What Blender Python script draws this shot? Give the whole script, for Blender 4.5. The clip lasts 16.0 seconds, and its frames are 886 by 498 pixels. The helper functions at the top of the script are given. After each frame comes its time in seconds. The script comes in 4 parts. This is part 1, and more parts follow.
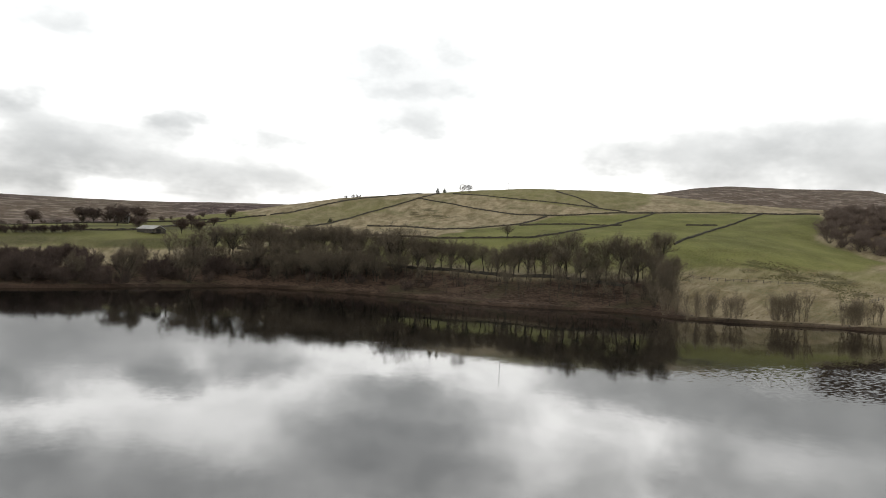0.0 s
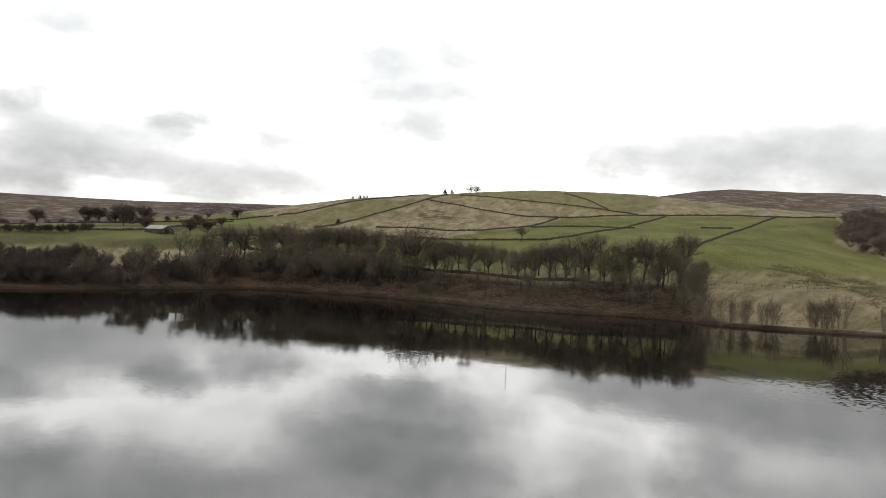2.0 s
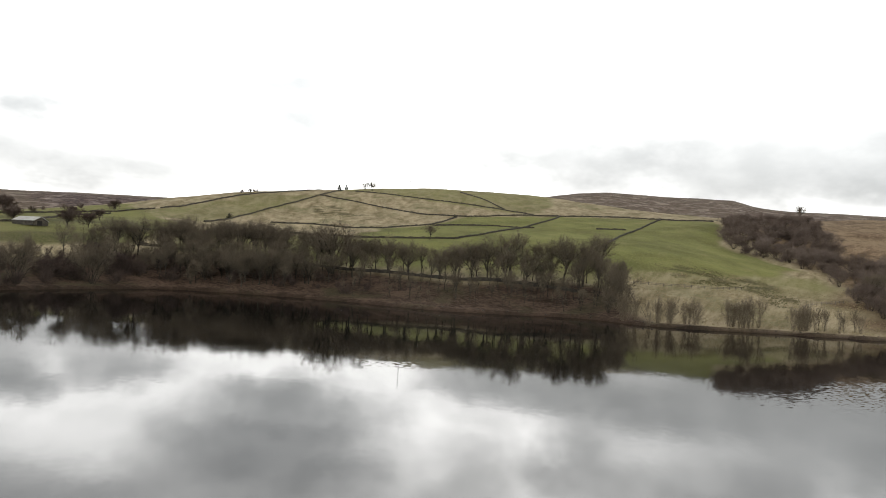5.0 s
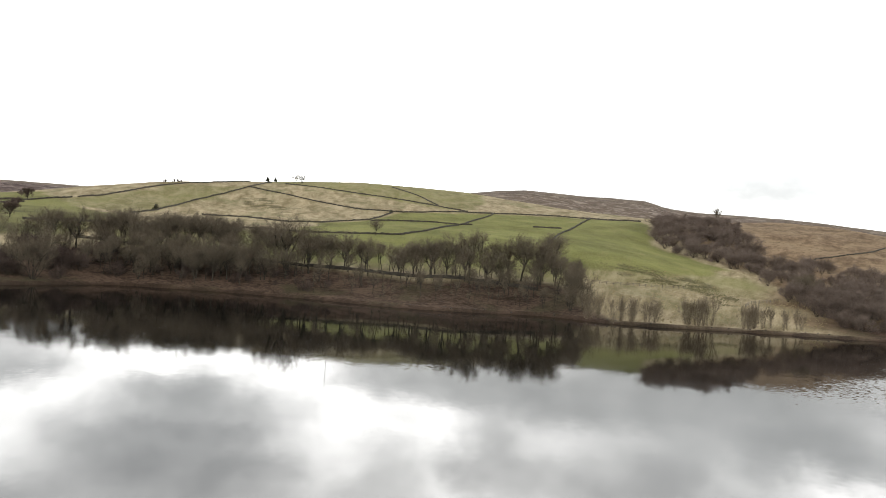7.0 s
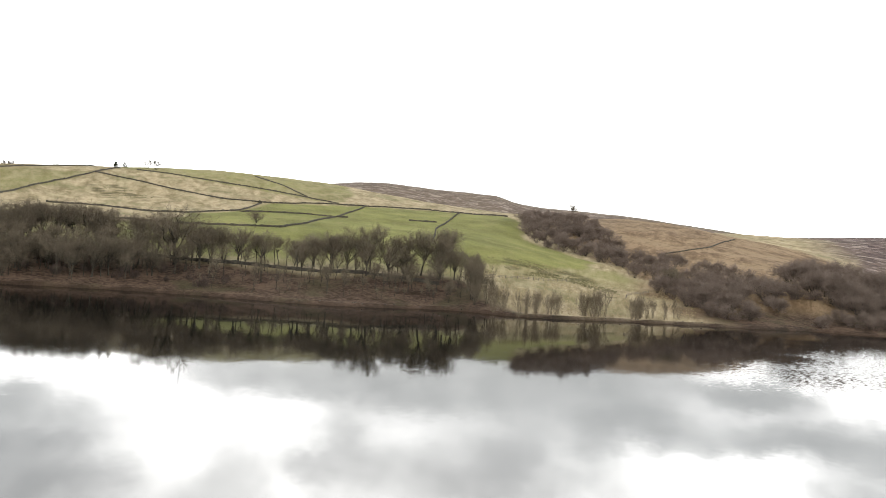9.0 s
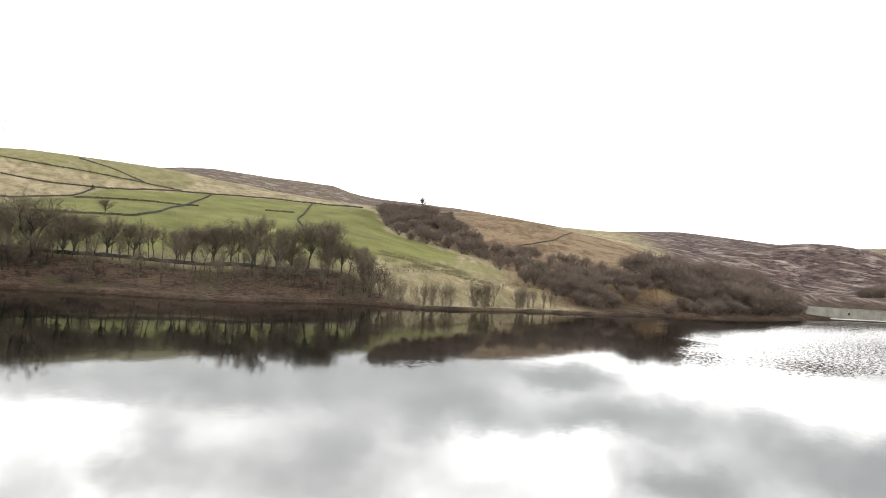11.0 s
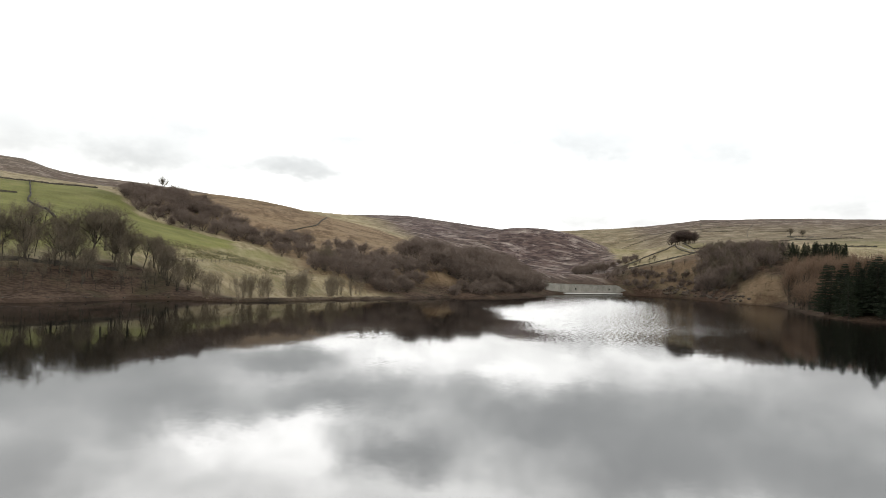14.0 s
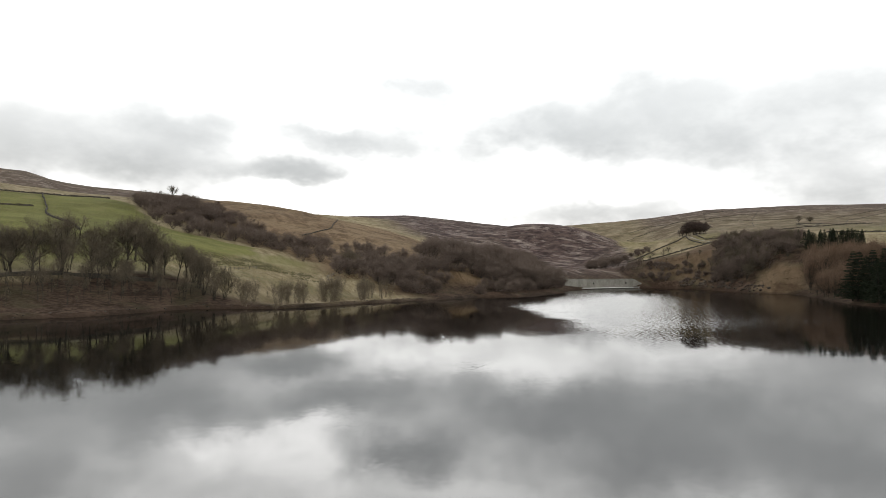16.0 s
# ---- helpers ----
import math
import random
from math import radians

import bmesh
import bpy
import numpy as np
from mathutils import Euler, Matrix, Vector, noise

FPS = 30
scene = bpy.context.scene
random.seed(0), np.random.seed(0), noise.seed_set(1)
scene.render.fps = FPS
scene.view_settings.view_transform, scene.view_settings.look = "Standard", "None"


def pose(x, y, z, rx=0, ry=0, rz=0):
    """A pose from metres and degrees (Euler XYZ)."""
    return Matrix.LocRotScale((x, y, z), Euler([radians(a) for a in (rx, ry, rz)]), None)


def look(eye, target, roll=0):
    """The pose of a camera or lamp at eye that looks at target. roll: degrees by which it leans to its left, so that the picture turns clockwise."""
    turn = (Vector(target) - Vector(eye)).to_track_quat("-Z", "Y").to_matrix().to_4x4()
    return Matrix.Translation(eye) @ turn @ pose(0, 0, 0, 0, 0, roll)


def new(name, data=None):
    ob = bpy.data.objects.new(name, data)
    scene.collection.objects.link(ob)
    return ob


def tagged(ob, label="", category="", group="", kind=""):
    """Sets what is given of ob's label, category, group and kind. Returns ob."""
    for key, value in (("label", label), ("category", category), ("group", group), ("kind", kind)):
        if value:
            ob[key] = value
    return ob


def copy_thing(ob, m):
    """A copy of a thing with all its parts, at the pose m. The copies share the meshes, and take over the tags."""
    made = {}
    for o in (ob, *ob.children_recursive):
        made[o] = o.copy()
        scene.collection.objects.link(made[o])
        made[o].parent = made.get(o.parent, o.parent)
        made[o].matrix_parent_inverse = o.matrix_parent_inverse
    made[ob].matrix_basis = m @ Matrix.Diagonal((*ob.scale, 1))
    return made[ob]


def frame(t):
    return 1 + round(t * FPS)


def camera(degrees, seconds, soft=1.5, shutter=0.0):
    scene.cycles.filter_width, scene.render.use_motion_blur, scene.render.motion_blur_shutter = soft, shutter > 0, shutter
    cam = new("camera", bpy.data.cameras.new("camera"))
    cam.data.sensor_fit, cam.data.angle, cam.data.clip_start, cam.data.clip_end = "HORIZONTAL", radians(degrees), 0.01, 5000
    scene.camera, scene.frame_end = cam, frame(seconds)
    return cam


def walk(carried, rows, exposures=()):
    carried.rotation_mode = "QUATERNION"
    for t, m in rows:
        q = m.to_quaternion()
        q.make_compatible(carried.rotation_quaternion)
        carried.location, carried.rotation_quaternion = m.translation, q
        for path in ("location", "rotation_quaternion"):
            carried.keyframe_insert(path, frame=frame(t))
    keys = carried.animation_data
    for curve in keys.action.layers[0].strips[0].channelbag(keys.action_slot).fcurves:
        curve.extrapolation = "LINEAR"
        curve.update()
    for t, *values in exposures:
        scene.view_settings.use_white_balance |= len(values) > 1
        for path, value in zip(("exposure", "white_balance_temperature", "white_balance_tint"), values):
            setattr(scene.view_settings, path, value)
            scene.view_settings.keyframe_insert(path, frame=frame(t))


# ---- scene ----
cam = camera(66.9, 16.0, 0.9)
# seconds, eye, target, roll
PATH = [
    (0, (1.301, 0.959, 12.507), (1.192, 2.956, 12.542), 2.91),
    (0.5, (-0.173, 2.574, 12.515), (-0.283, 4.571, 12.550), 2.91),
    (1, (-1.695, 4.182, 12.490), (-1.806, 6.179, 12.528), 3.01),
    (1.5, (-3.365, 5.838, 12.450), (-3.477, 7.834, 12.489), 3.11),
    (2, (-5.223, 7.483, 12.396), (-5.335, 9.479, 12.436), 3.21),
    (2.5, (-7.093, 9.111, 12.313), (-7.203, 11.108, 12.357), 3.21),
    (3, (-9.064, 10.810, 12.242), (-9.114, 12.808, 12.290), 3.26),
    (3.5, (-11.092, 12.495, 12.217), (-11.065, 14.494, 12.267), 3.20),
    (4, (-13.209, 13.881, 12.208), (-13.111, 15.878, 12.259), 3.24),
    (4.5, (-15.541, 14.981, 12.227), (-15.371, 16.973, 12.280), 3.48),
    (5, (-18.312, 15.959, 12.209), (-18.072, 17.944, 12.262), 3.62),
    (7.5, (-36.180, 20.731, 11.963), (-35.613, 22.648, 12.019), 4.24),
    (8, (-40.046, 22.059, 11.888), (-39.376, 23.943, 11.946), 4.24),
    (8.5, (-43.992, 23.881, 11.803), (-43.204, 25.718, 11.863), 4.24),
    (9, (-48.103, 26.065, 11.721), (-47.202, 27.849, 11.783), 4.13),
    (11.5, (-69.694, 38.499, 10.938), (-68.282, 39.913, 11.008), 3.90),
    (12, (-73.625, 41.560, 10.947), (-72.123, 42.879, 11.017), 3.80),
    (12.5, (-76.997, 45.053, 10.963), (-75.401, 46.256, 11.034), 3.59),
    (13, (-80.000, 48.909, 11.067), (-78.309, 49.975, 11.137), 3.47),
    (13.5, (-82.985, 52.850, 11.160), (-81.210, 53.768, 11.228), 3.26),
    (14, (-85.468, 56.636, 11.244), (-83.659, 57.486, 11.308), 2.71),
    (14.5, (-87.324, 60.022, 11.328), (-85.514, 60.870, 11.389), 2.11),
    (15, (-88.470, 62.643, 11.403), (-86.659, 63.490, 11.461), 1.41),
    (15.5, (-89.084, 64.501, 11.496), (-87.275, 65.350, 11.555), 1.01),
    (16, (-89.315, 65.937, 11.591), (-87.506, 66.788, 11.650), 0.81),
]
EXPOSURES = [(0, -0.4), (5, -0.15), (7.5, 0.4), (9, 0.65), (11.5, 0.6), (13, 0.38), (14, 0.1), (15, -0.15), (16, -0.3)]
walk(cam, [(t, look(eye, target, roll)) for t, eye, target, roll in PATH], EXPOSURES)

# ---------------------------------------------------------------- sky and sun
SUN_BEARING, SUN_HEIGHT = 20.0, 38.0  # degrees from +y towards +x, and over the horizon
SUN_WAY = Vector((math.sin(radians(SUN_BEARING)) * math.cos(radians(SUN_HEIGHT)), math.cos(radians(SUN_BEARING)) * math.cos(radians(SUN_HEIGHT)), math.sin(radians(SUN_HEIGHT))))


class Graph:
    """Short forms for the nodes of one tree."""

    def __init__(self, tree):
        self.tree = tree
        tree.nodes.clear()

    def node(self, kind, values=(), **settings):
        n = self.tree.nodes.new(kind)
        for key, value in settings.items():
            setattr(n, key, value)
        for key, value in dict(values).items():
            if isinstance(value, bpy.types.NodeSocket):
                self.tree.links.new(value, n.inputs[key])
            else:
                n.inputs[key].default_value = value
        return n

    def math(self, operation, a, b=0.0, clamp=False):
        return self.node("ShaderNodeMath", {0: a, 1: b}, operation=operation, use_clamp=clamp).outputs[0]

    def mix(self, k, a, b, blend="MIX"):
        n = self.node("ShaderNodeMix", {0: k}, data_type="RGBA", blend_type=blend)
        for slot, value in ((6, a), (7, b)):
            if isinstance(value, bpy.types.NodeSocket):
                self.tree.links.new(value, n.inputs[slot])
            else:
                n.inputs[slot].default_value = (*value, 1)[:4] if len(value) == 3 else value
        return n.outputs[2]

    def noise(self, vector, scale, detail=4.0, rough=0.55, distortion=0.0):
        return self.node("ShaderNodeTexNoise", {"Vector": vector, "Scale": scale, "Detail": detail, "Roughness": rough, "Distortion": distortion}).outputs[0]

    def span(self, value, lo, hi, a=0.0, b=1.0, smooth=True):
        n = self.node("ShaderNodeMapRange", {0: value, 1: lo, 2: hi, 3: a, 4: b}, interpolation_type="SMOOTHSTEP" if smooth else "LINEAR")
        return n.outputs[0]

    def stretch(self, vector, x, y, z):
        return self.node("ShaderNodeVectorMath", {0: vector, 1: (x, y, z)}, operation="MULTIPLY").outputs[0]


# Grey undersides of the larger clouds: bearing, height, half width, half height (degrees), weight.
WEST_CLOUDS = [(-6, 15.8, 6.2, 3.0, 1.0), (-6, 11.3, 2.8, 1.0, 0.75), (-18, 9.3, 2.4, 0.9, 0.65), (-25, 10.2, 2.1, 1.0, 0.75), (-31, 8.1, 4.5, 1.3, 0.55), (-30, 6.3, 3.8, 0.9, 0.75), (-20, 6.3, 5.2, 1.2, 0.65), (-36, 5.9, 3.3, 1.4, 0.75), (-36, 10.1, 2.1, 1.0, 0.75),
               (12, 9.4, 4.0, 1.2, 0.75), (24, 9.7, 6.6, 2.1, 0.95), (27, 16.6, 6.1, 2.4, 0.75), (11, 17.2, 2.4, 2.6, 0.55), (-34, 15.6, 2.8, 1.4, 0.75), (-22, 19.5, 7.0, 2.2, 0.9), (-33, 18.5, 7.0, 3.0, 0.9), (2, 22.5, 8.0, 2.5, 0.5)]
EAST_CLOUDS = [(19, 15.2, 2.4, 1.9, 0.5), (35, 15.5, 4.6, 2.4, 0.6), (43, 11.0, 4.5, 1.7, 0.65), (59, 10.2, 6.0, 1.1, 0.55), (51, 7.7, 3.3, 0.6, 0.55), (74, 11.8, 6.5, 1.6, 1.0), (80, 14.3, 7.0, 2.5, 0.85), (90, 11.3, 9.0, 2.7, 0.85), (57, 11.1, 4.2, 0.9, 0.85), (52, 8.1, 3.8, 0.8, 0.9),
               (62, 14.7, 3.8, 1.7, 0.9), (46, 17.5, 2.4, 1.0, 0.65), (37, 8.0, 7.5, 1.4, 0.9), (42, 11.3, 7.0, 1.6, 0.8), (32, 10.7, 2.8, 1.4, 0.55), (60, 18.7, 1.9, 1.2, 0.65), (78, 4.9, 5.2, 0.7, 0.65), (96, 6.4, 3.8, 1.4, 0.75), (97, 14.5, 4.2, 2.8, 0.75), (48, 20.5, 6.0, 2.4, 0.75), (74, 20.0, 9.0, 2.4, 0.7)]
CLOUDS = [(b, h, w, d, k * (0.6 if h > 16.5 else 0.6 if h < 7 else 1.0)) for b, h, w, d, k in WEST_CLOUDS] + [(b, h, w, d, k * (0.15 if h > 16.5 else 0.55 if h < 7 else 1.0)) for b, h, w, d, k in EAST_CLOUDS]


def build_sky():
    world = bpy.data.worlds.new("overcast_sky")
    scene.world = world
    world.use_nodes = True
    g = Graph(world.node_tree)
    way = g.node("ShaderNodeTexCoord").outputs["Generated"]
    parts_of = g.node("ShaderNodeSeparateXYZ", {0: way}).outputs
    up = g.math("MAXIMUM", parts_of[2], 0.0)
    blue = g.node("ShaderNodeTexSky", sky_type="NISHITA", sun_disc=False, sun_elevation=radians(SUN_HEIGHT), sun_rotation=radians(SUN_BEARING), air_density=1.0, dust_density=2.0).outputs[0]
    blue = g.mix(1.0, blue, (0.1, 0.1, 0.1), "MULTIPLY")
    # a loose cloud deck, laid out on a level sheet overhead
    lift = g.math("ADD", up, 0.2)
    deck = g.node("ShaderNodeCombineXYZ", {0: g.math("DIVIDE", parts_of[0], lift), 1: g.math("DIVIDE", parts_of[1], lift), 2: 0.4}).outputs[0]
    broad, layered = g.noise(deck, 1.3, 5.0, 0.5, 0.4), g.noise(deck, 3.4, 5.0, 0.55, 0.6)
    grey = g.math("ADD", g.span(broad, 0.45, 0.75, 0.0, 0.06), g.span(layered, 0.46, 0.7, 0.0, 0.07))
    # the larger clouds, with wandering soft edges
    wander = g.node("ShaderNodeTexNoise", {"Vector": g.stretch(way, 1, 1, 1.8), "Scale": 9.0, "Detail": 4.0, "Roughness": 0.6}).outputs["Color"]
    wander = g.node("ShaderNodeVectorMath", {0: wander, 1: (0.5, 0.5, 0.5)}, operation="SUBTRACT").outputs[0]
    moved = g.node("ShaderNodeVectorMath", {0: way, 1: g.stretch(wander, 0.17, 0.17, 0.07)}, operation="ADD").outputs[0]
    tuft = g.noise(g.stretch(way, 1, 1, 1.8), 10.0, 4.0, 0.55)
    body = g.span(tuft, 0.3, 0.65, 0.75, 1.1)
    for bearing, height, wide, high, weight in CLOUDS:
        b, h = radians(bearing), radians(height)
        middle = Vector((math.sin(b) * math.cos(h), math.cos(b) * math.cos(h), math.sin(h)))
        local = g.node("ShaderNodeMapping", {"Vector": moved, "Location": middle, "Rotation": (h, 0, -b), "Scale": (math.sin(radians(1.1 * wide)), 0.5, math.sin(radians(1.1 * high)))}, vector_type="TEXTURE").outputs[0]
        far = g.node("ShaderNodeVectorMath", {0: local}, operation="LENGTH").outputs["Value"]
        heap = g.math("MULTIPLY", body, g.span(far, 2.1, 0.0, 0.0, weight))
        grey = g.math("SUBTRACT", g.math("ADD", grey, heap), g.math("MULTIPLY", grey, heap))
    sunny = g.node("ShaderNodeVectorMath", {0: way, 1: SUN_WAY}, operation="DOT_PRODUCT").outputs["Value"]
    glow = g.math("POWER", g.math("MAXIMUM", sunny, 0.0), 5.0)
    level = g.math("ADD", g.math("ADD", 1.15, g.span(up, 0.0, 0.28, 0.0, SKY_RISE)), g.math("MULTIPLY", glow, 0.3))
    # the unseen sky overhead is dimmed further, to darken the land
    level = g.math("MULTIPLY", level, g.span(up, 0.36, 0.7, 1.0, 0.12))
    # thick cloud passes less and less light
    dim = g.math("DIVIDE", 1.0, g.math("ADD", 1.0, g.math("MULTIPLY", grey, 3.0)))
    level = g.math("MULTIPLY", level, dim)
    shade = g.mix(g.math("MINIMUM", grey, 1.0), (1.0, 0.995, 0.975), (0.975, 1.0, 1.0))
    lit = g.mix(1.0, shade, g.node("ShaderNodeCombineColor", {0: level, 1: level, 2: level}).outputs[0], "MULTIPLY")
    g.node("ShaderNodeOutputWorld", {0: g.node("ShaderNodeBackground", {0: g.mix(0.94, blue, lit), 1: 1.0}).outputs[0]})


SKY_RISE = 3.1  # how much brighter the sky is a little way up than on the horizon
build_sky()
lamp = new("sun", bpy.data.lights.new("sun", "SUN"))
lamp.data.energy, lamp.data.angle, lamp.data.color = 0.35, radians(14), (1.0, 0.96, 0.9)
lamp.matrix_world = look((0, 0, 300), Vector((0, 0, 300)) - SUN_WAY)

# ---------------------------------------------------------------- materials
def material(name, rough=0.9, spec=0.2):
    m = bpy.data.materials.new(name)
    m.use_nodes = True
    g = Graph(m.node_tree)
    shader = g.node("ShaderNodeBsdfPrincipled", {"Roughness": rough, "Specular IOR Level": spec})
    g.node("ShaderNodeOutputMaterial", {0: shader.outputs[0]})
    return m, g, shader


def link(g, value, shader, socket):
    g.tree.links.new(value, shader.inputs[socket])


def places(g):
    """Places in metres."""
    return g.node("ShaderNodeTexCoord").outputs["Object"]


def two_tone(name, dark, light, scale, rough=0.9, bump=0.0, spec=0.2, fine=6.0):
    """A surface that wanders between two colours, coarse and fine, and from piece to piece."""
    m, g, shader = material(name, rough, spec)
    at = places(g)
    coarse, grain = g.noise(at, scale, 4), g.noise(at, scale * fine, 4)
    k = g.math("ADD", g.math("MULTIPLY", coarse, 0.6), g.math("MULTIPLY", grain, 0.4))
    pick = g.node("ShaderNodeObjectInfo").outputs["Random"]
    k = g.math("ADD", g.span(k, 0.33, 0.67), g.math("MULTIPLY", g.math("SUBTRACT", pick, 0.5), 0.5), True)
    link(g, g.mix(k, dark, light), shader, "Base Color")
    if bump:
        link(g, g.node("ShaderNodeBump", {"Strength": bump, "Distance": 0.05, "Height": grain}).outputs[0], shader, "Normal")
    return m


BARK = two_tone("bark", (0.018, 0.016, 0.012), (0.055, 0.048, 0.036), 1.5, 0.95, 0.4)
TWIGS = two_tone("twigs", (0.066, 0.054, 0.038), (0.127, 0.104, 0.073), 0.25, 0.95)
SCRUB_TWIGS = two_tone("scrub_twigs", (0.04, 0.029, 0.024), (0.09, 0.066, 0.054), 0.25, 0.95)
THICKET_TWIGS = two_tone("thicket_twigs", (0.082, 0.062, 0.05), (0.155, 0.12, 0.098), 0.12, 0.95)
PALE_TWIGS = two_tone("pale_twigs", (0.095, 0.076, 0.052), (0.185, 0.15, 0.104), 0.3, 0.95)
NEEDLES = two_tone("spruce_needles", (0.009, 0.013, 0.007), (0.022, 0.03, 0.015), 0.6, 0.9)
LARCH = two_tone("larch_twigs", (0.085, 0.056, 0.037), (0.17, 0.115, 0.078), 0.4, 0.95)
EVERGREEN = two_tone("ivy_leaves", (0.026, 0.029, 0.016), (0.058, 0.058, 0.032), 0.7, 0.7)
GRITSTONE = two_tone("gritstone", (0.022, 0.02, 0.016), (0.075, 0.066, 0.052), 0.7, 0.95, 0.5)
HOUSE_STONE = two_tone("house_stone", (0.05, 0.046, 0.04), (0.1, 0.094, 0.082), 0.3, 0.9, 0.2)
DAM_STONE = two_tone("dam_stone", (0.12, 0.115, 0.097), (0.22, 0.21, 0.18), 0.18, 0.9, 0.3)
PALE_STONE = two_tone("pale_coping_stone", (0.5, 0.49, 0.46), (0.66, 0.65, 0.61), 0.3, 0.8, 0.2)
WET_STONE = two_tone("wet_stone", (0.03, 0.028, 0.025), (0.08, 0.073, 0.062), 0.3, 0.9, 0.3, 0.1)
GRAVEL = two_tone("pale_gravel_track", (0.2, 0.185, 0.15), (0.36, 0.33, 0.28), 0.4, 0.95, 0.2)
ROCK = two_tone("bank_rock", (0.028, 0.022, 0.018), (0.078, 0.061, 0.048), 0.5, 0.95, 0.6)
ROOF = two_tone("weathered_sheet_roof", (0.2, 0.2, 0.19), (0.36, 0.35, 0.33), 0.25, 0.6)
SLATE = two_tone("slate_roof", (0.1, 0.1, 0.105), (0.2, 0.2, 0.205), 0.4, 0.6)
TIMBER = two_tone("weathered_timber", (0.09, 0.075, 0.06), (0.2, 0.17, 0.135), 2.0, 0.9)
# near-black colour standing in for the shade inside doorways, outlets and windows
PAINTED_DARK = two_tone("painted_dark_opening", (0.008, 0.008, 0.008), (0.02, 0.018, 0.016), 1.0, 0.95)
STEEL = two_tone("grey_mast_steel", (0.1, 0.1, 0.105), (0.17, 0.17, 0.175), 0.5, 0.5)
RUSH = two_tone("rushes", (0.045, 0.046, 0.018), (0.11, 0.1, 0.042), 0.2, 0.9)
TUSSOCK = two_tone("dry_tussock", (0.13, 0.105, 0.05), (0.27, 0.22, 0.12), 0.15, 0.95)


def land_material():
    m, g, shader = material("land", 1.0, 0.05)
    at = places(g)
    a = g.node("ShaderNodeSeparateColor", {0: g.node("ShaderNodeAttribute", attribute_name="cover_a").outputs[0]}).outputs
    b = g.node("ShaderNodeSeparateColor", {0: g.node("ShaderNodeAttribute", attribute_name="cover_b").outputs[0]}).outputs
    # rills, sheep tracks and grazing run down the slopes towards the water, coarser on the far moors
    xyz = g.node("ShaderNodeSeparateXYZ", {0: at}).outputs
    east, north = g.math("ADD", xyz[0], 45.0), g.math("SUBTRACT", xyz[1], 30.0)
    round_about = g.math("MULTIPLY", g.math("ARCTAN2", east, north), 220.0)
    away = g.math("SQRT", g.math("ADD", g.math("MULTIPLY", east, east), g.math("MULTIPLY", north, north)))
    downhill = g.node("ShaderNodeCombineXYZ", {0: round_about, 1: g.math("MULTIPLY", away, 0.14), 2: 0.0}).outputs[0]
    huge, broad = g.noise(at, 0.006, 4), g.noise(g.stretch(at, 0.035, 0.02, 0), 1.0, 5, 0.6)
    mid, fine, streak = g.noise(downhill, 0.42, 6, 0.72), g.noise(downhill, 2.2, 4, 0.75), g.noise(downhill, 0.2, 6, 0.72, 0.5)
    k = g.span(g.math("ADD", g.math("MULTIPLY", broad, 0.55), g.math("MULTIPLY", fine, 0.45)), 0.36, 0.64)
    s = g.span(g.math("ADD", g.math("MULTIPLY", streak, 0.6), g.math("MULTIPLY", mid, 0.4)), 0.38, 0.62)
    tan = g.mix(s, (0.142, 0.114, 0.06), (0.31, 0.258, 0.165))
    tan = g.mix(g.span(broad, 0.5, 0.68, 0.0, 0.55), tan, (0.113, 0.113, 0.049))
    pasture = g.mix(k, (0.078, 0.084, 0.022), (0.165, 0.165, 0.054))
    pasture = g.mix(g.span(streak, 0.5, 0.72, 0.0, 0.5), pasture, (0.175, 0.152, 0.068))
    drifts, leaves, moss = g.noise(at, 0.14, 5, 0.65), g.noise(at, 0.9, 5, 0.75), g.noise(at, 0.06, 4, 0.6)
    litter = g.mix(g.span(g.math("ADD", g.math("MULTIPLY", drifts, 0.45), g.math("MULTIPLY", leaves, 0.55)), 0.38, 0.62), (0.018, 0.012, 0.0085), (0.096, 0.064, 0.045))
    litter = g.mix(g.span(moss, 0.5, 0.66, 0.0, 0.6), litter, (0.046, 0.043, 0.022))
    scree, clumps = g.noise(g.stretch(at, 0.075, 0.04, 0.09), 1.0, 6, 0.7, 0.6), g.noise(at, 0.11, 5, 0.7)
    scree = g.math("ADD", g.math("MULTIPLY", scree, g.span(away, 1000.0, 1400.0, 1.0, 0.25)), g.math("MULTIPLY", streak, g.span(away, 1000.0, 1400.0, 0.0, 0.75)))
    # heather with pale scree; on far moors its grey also stands for haze
    heather_haze = g.mix(g.span(clumps, 0.36, 0.64), (0.03, 0.021, 0.02), (0.098, 0.068, 0.06))
    heather_haze = g.mix(g.span(scree, 0.5, 0.58, 0.0, 0.75), heather_haze, (0.2, 0.163, 0.145))
    heather_haze = g.mix(g.span(scree, 0.6, 0.66, 0.0, 0.8), heather_haze, (0.3, 0.26, 0.22))
    bracken = g.mix(s, (0.082, 0.053, 0.029), (0.2, 0.142, 0.086))
    bracken = g.mix(g.span(broad, 0.46, 0.6, 0.0, 0.75), bracken, (0.2, 0.145, 0.088))
    bracken = g.mix(g.span(g.noise(at, 0.25, 5, 0.7), 0.53, 0.66, 0.0, 0.7), bracken, (0.062, 0.04, 0.02))
    rush = g.mix(g.span(fine, 0.4, 0.6), (0.017, 0.019, 0.007), (0.063, 0.057, 0.023))
    # eroded shore edge; the dark of its undercut is put into the colour
    undercut_edge = g.mix(k, (0.017, 0.012, 0.008), (0.049, 0.031, 0.022))
    colour = tan
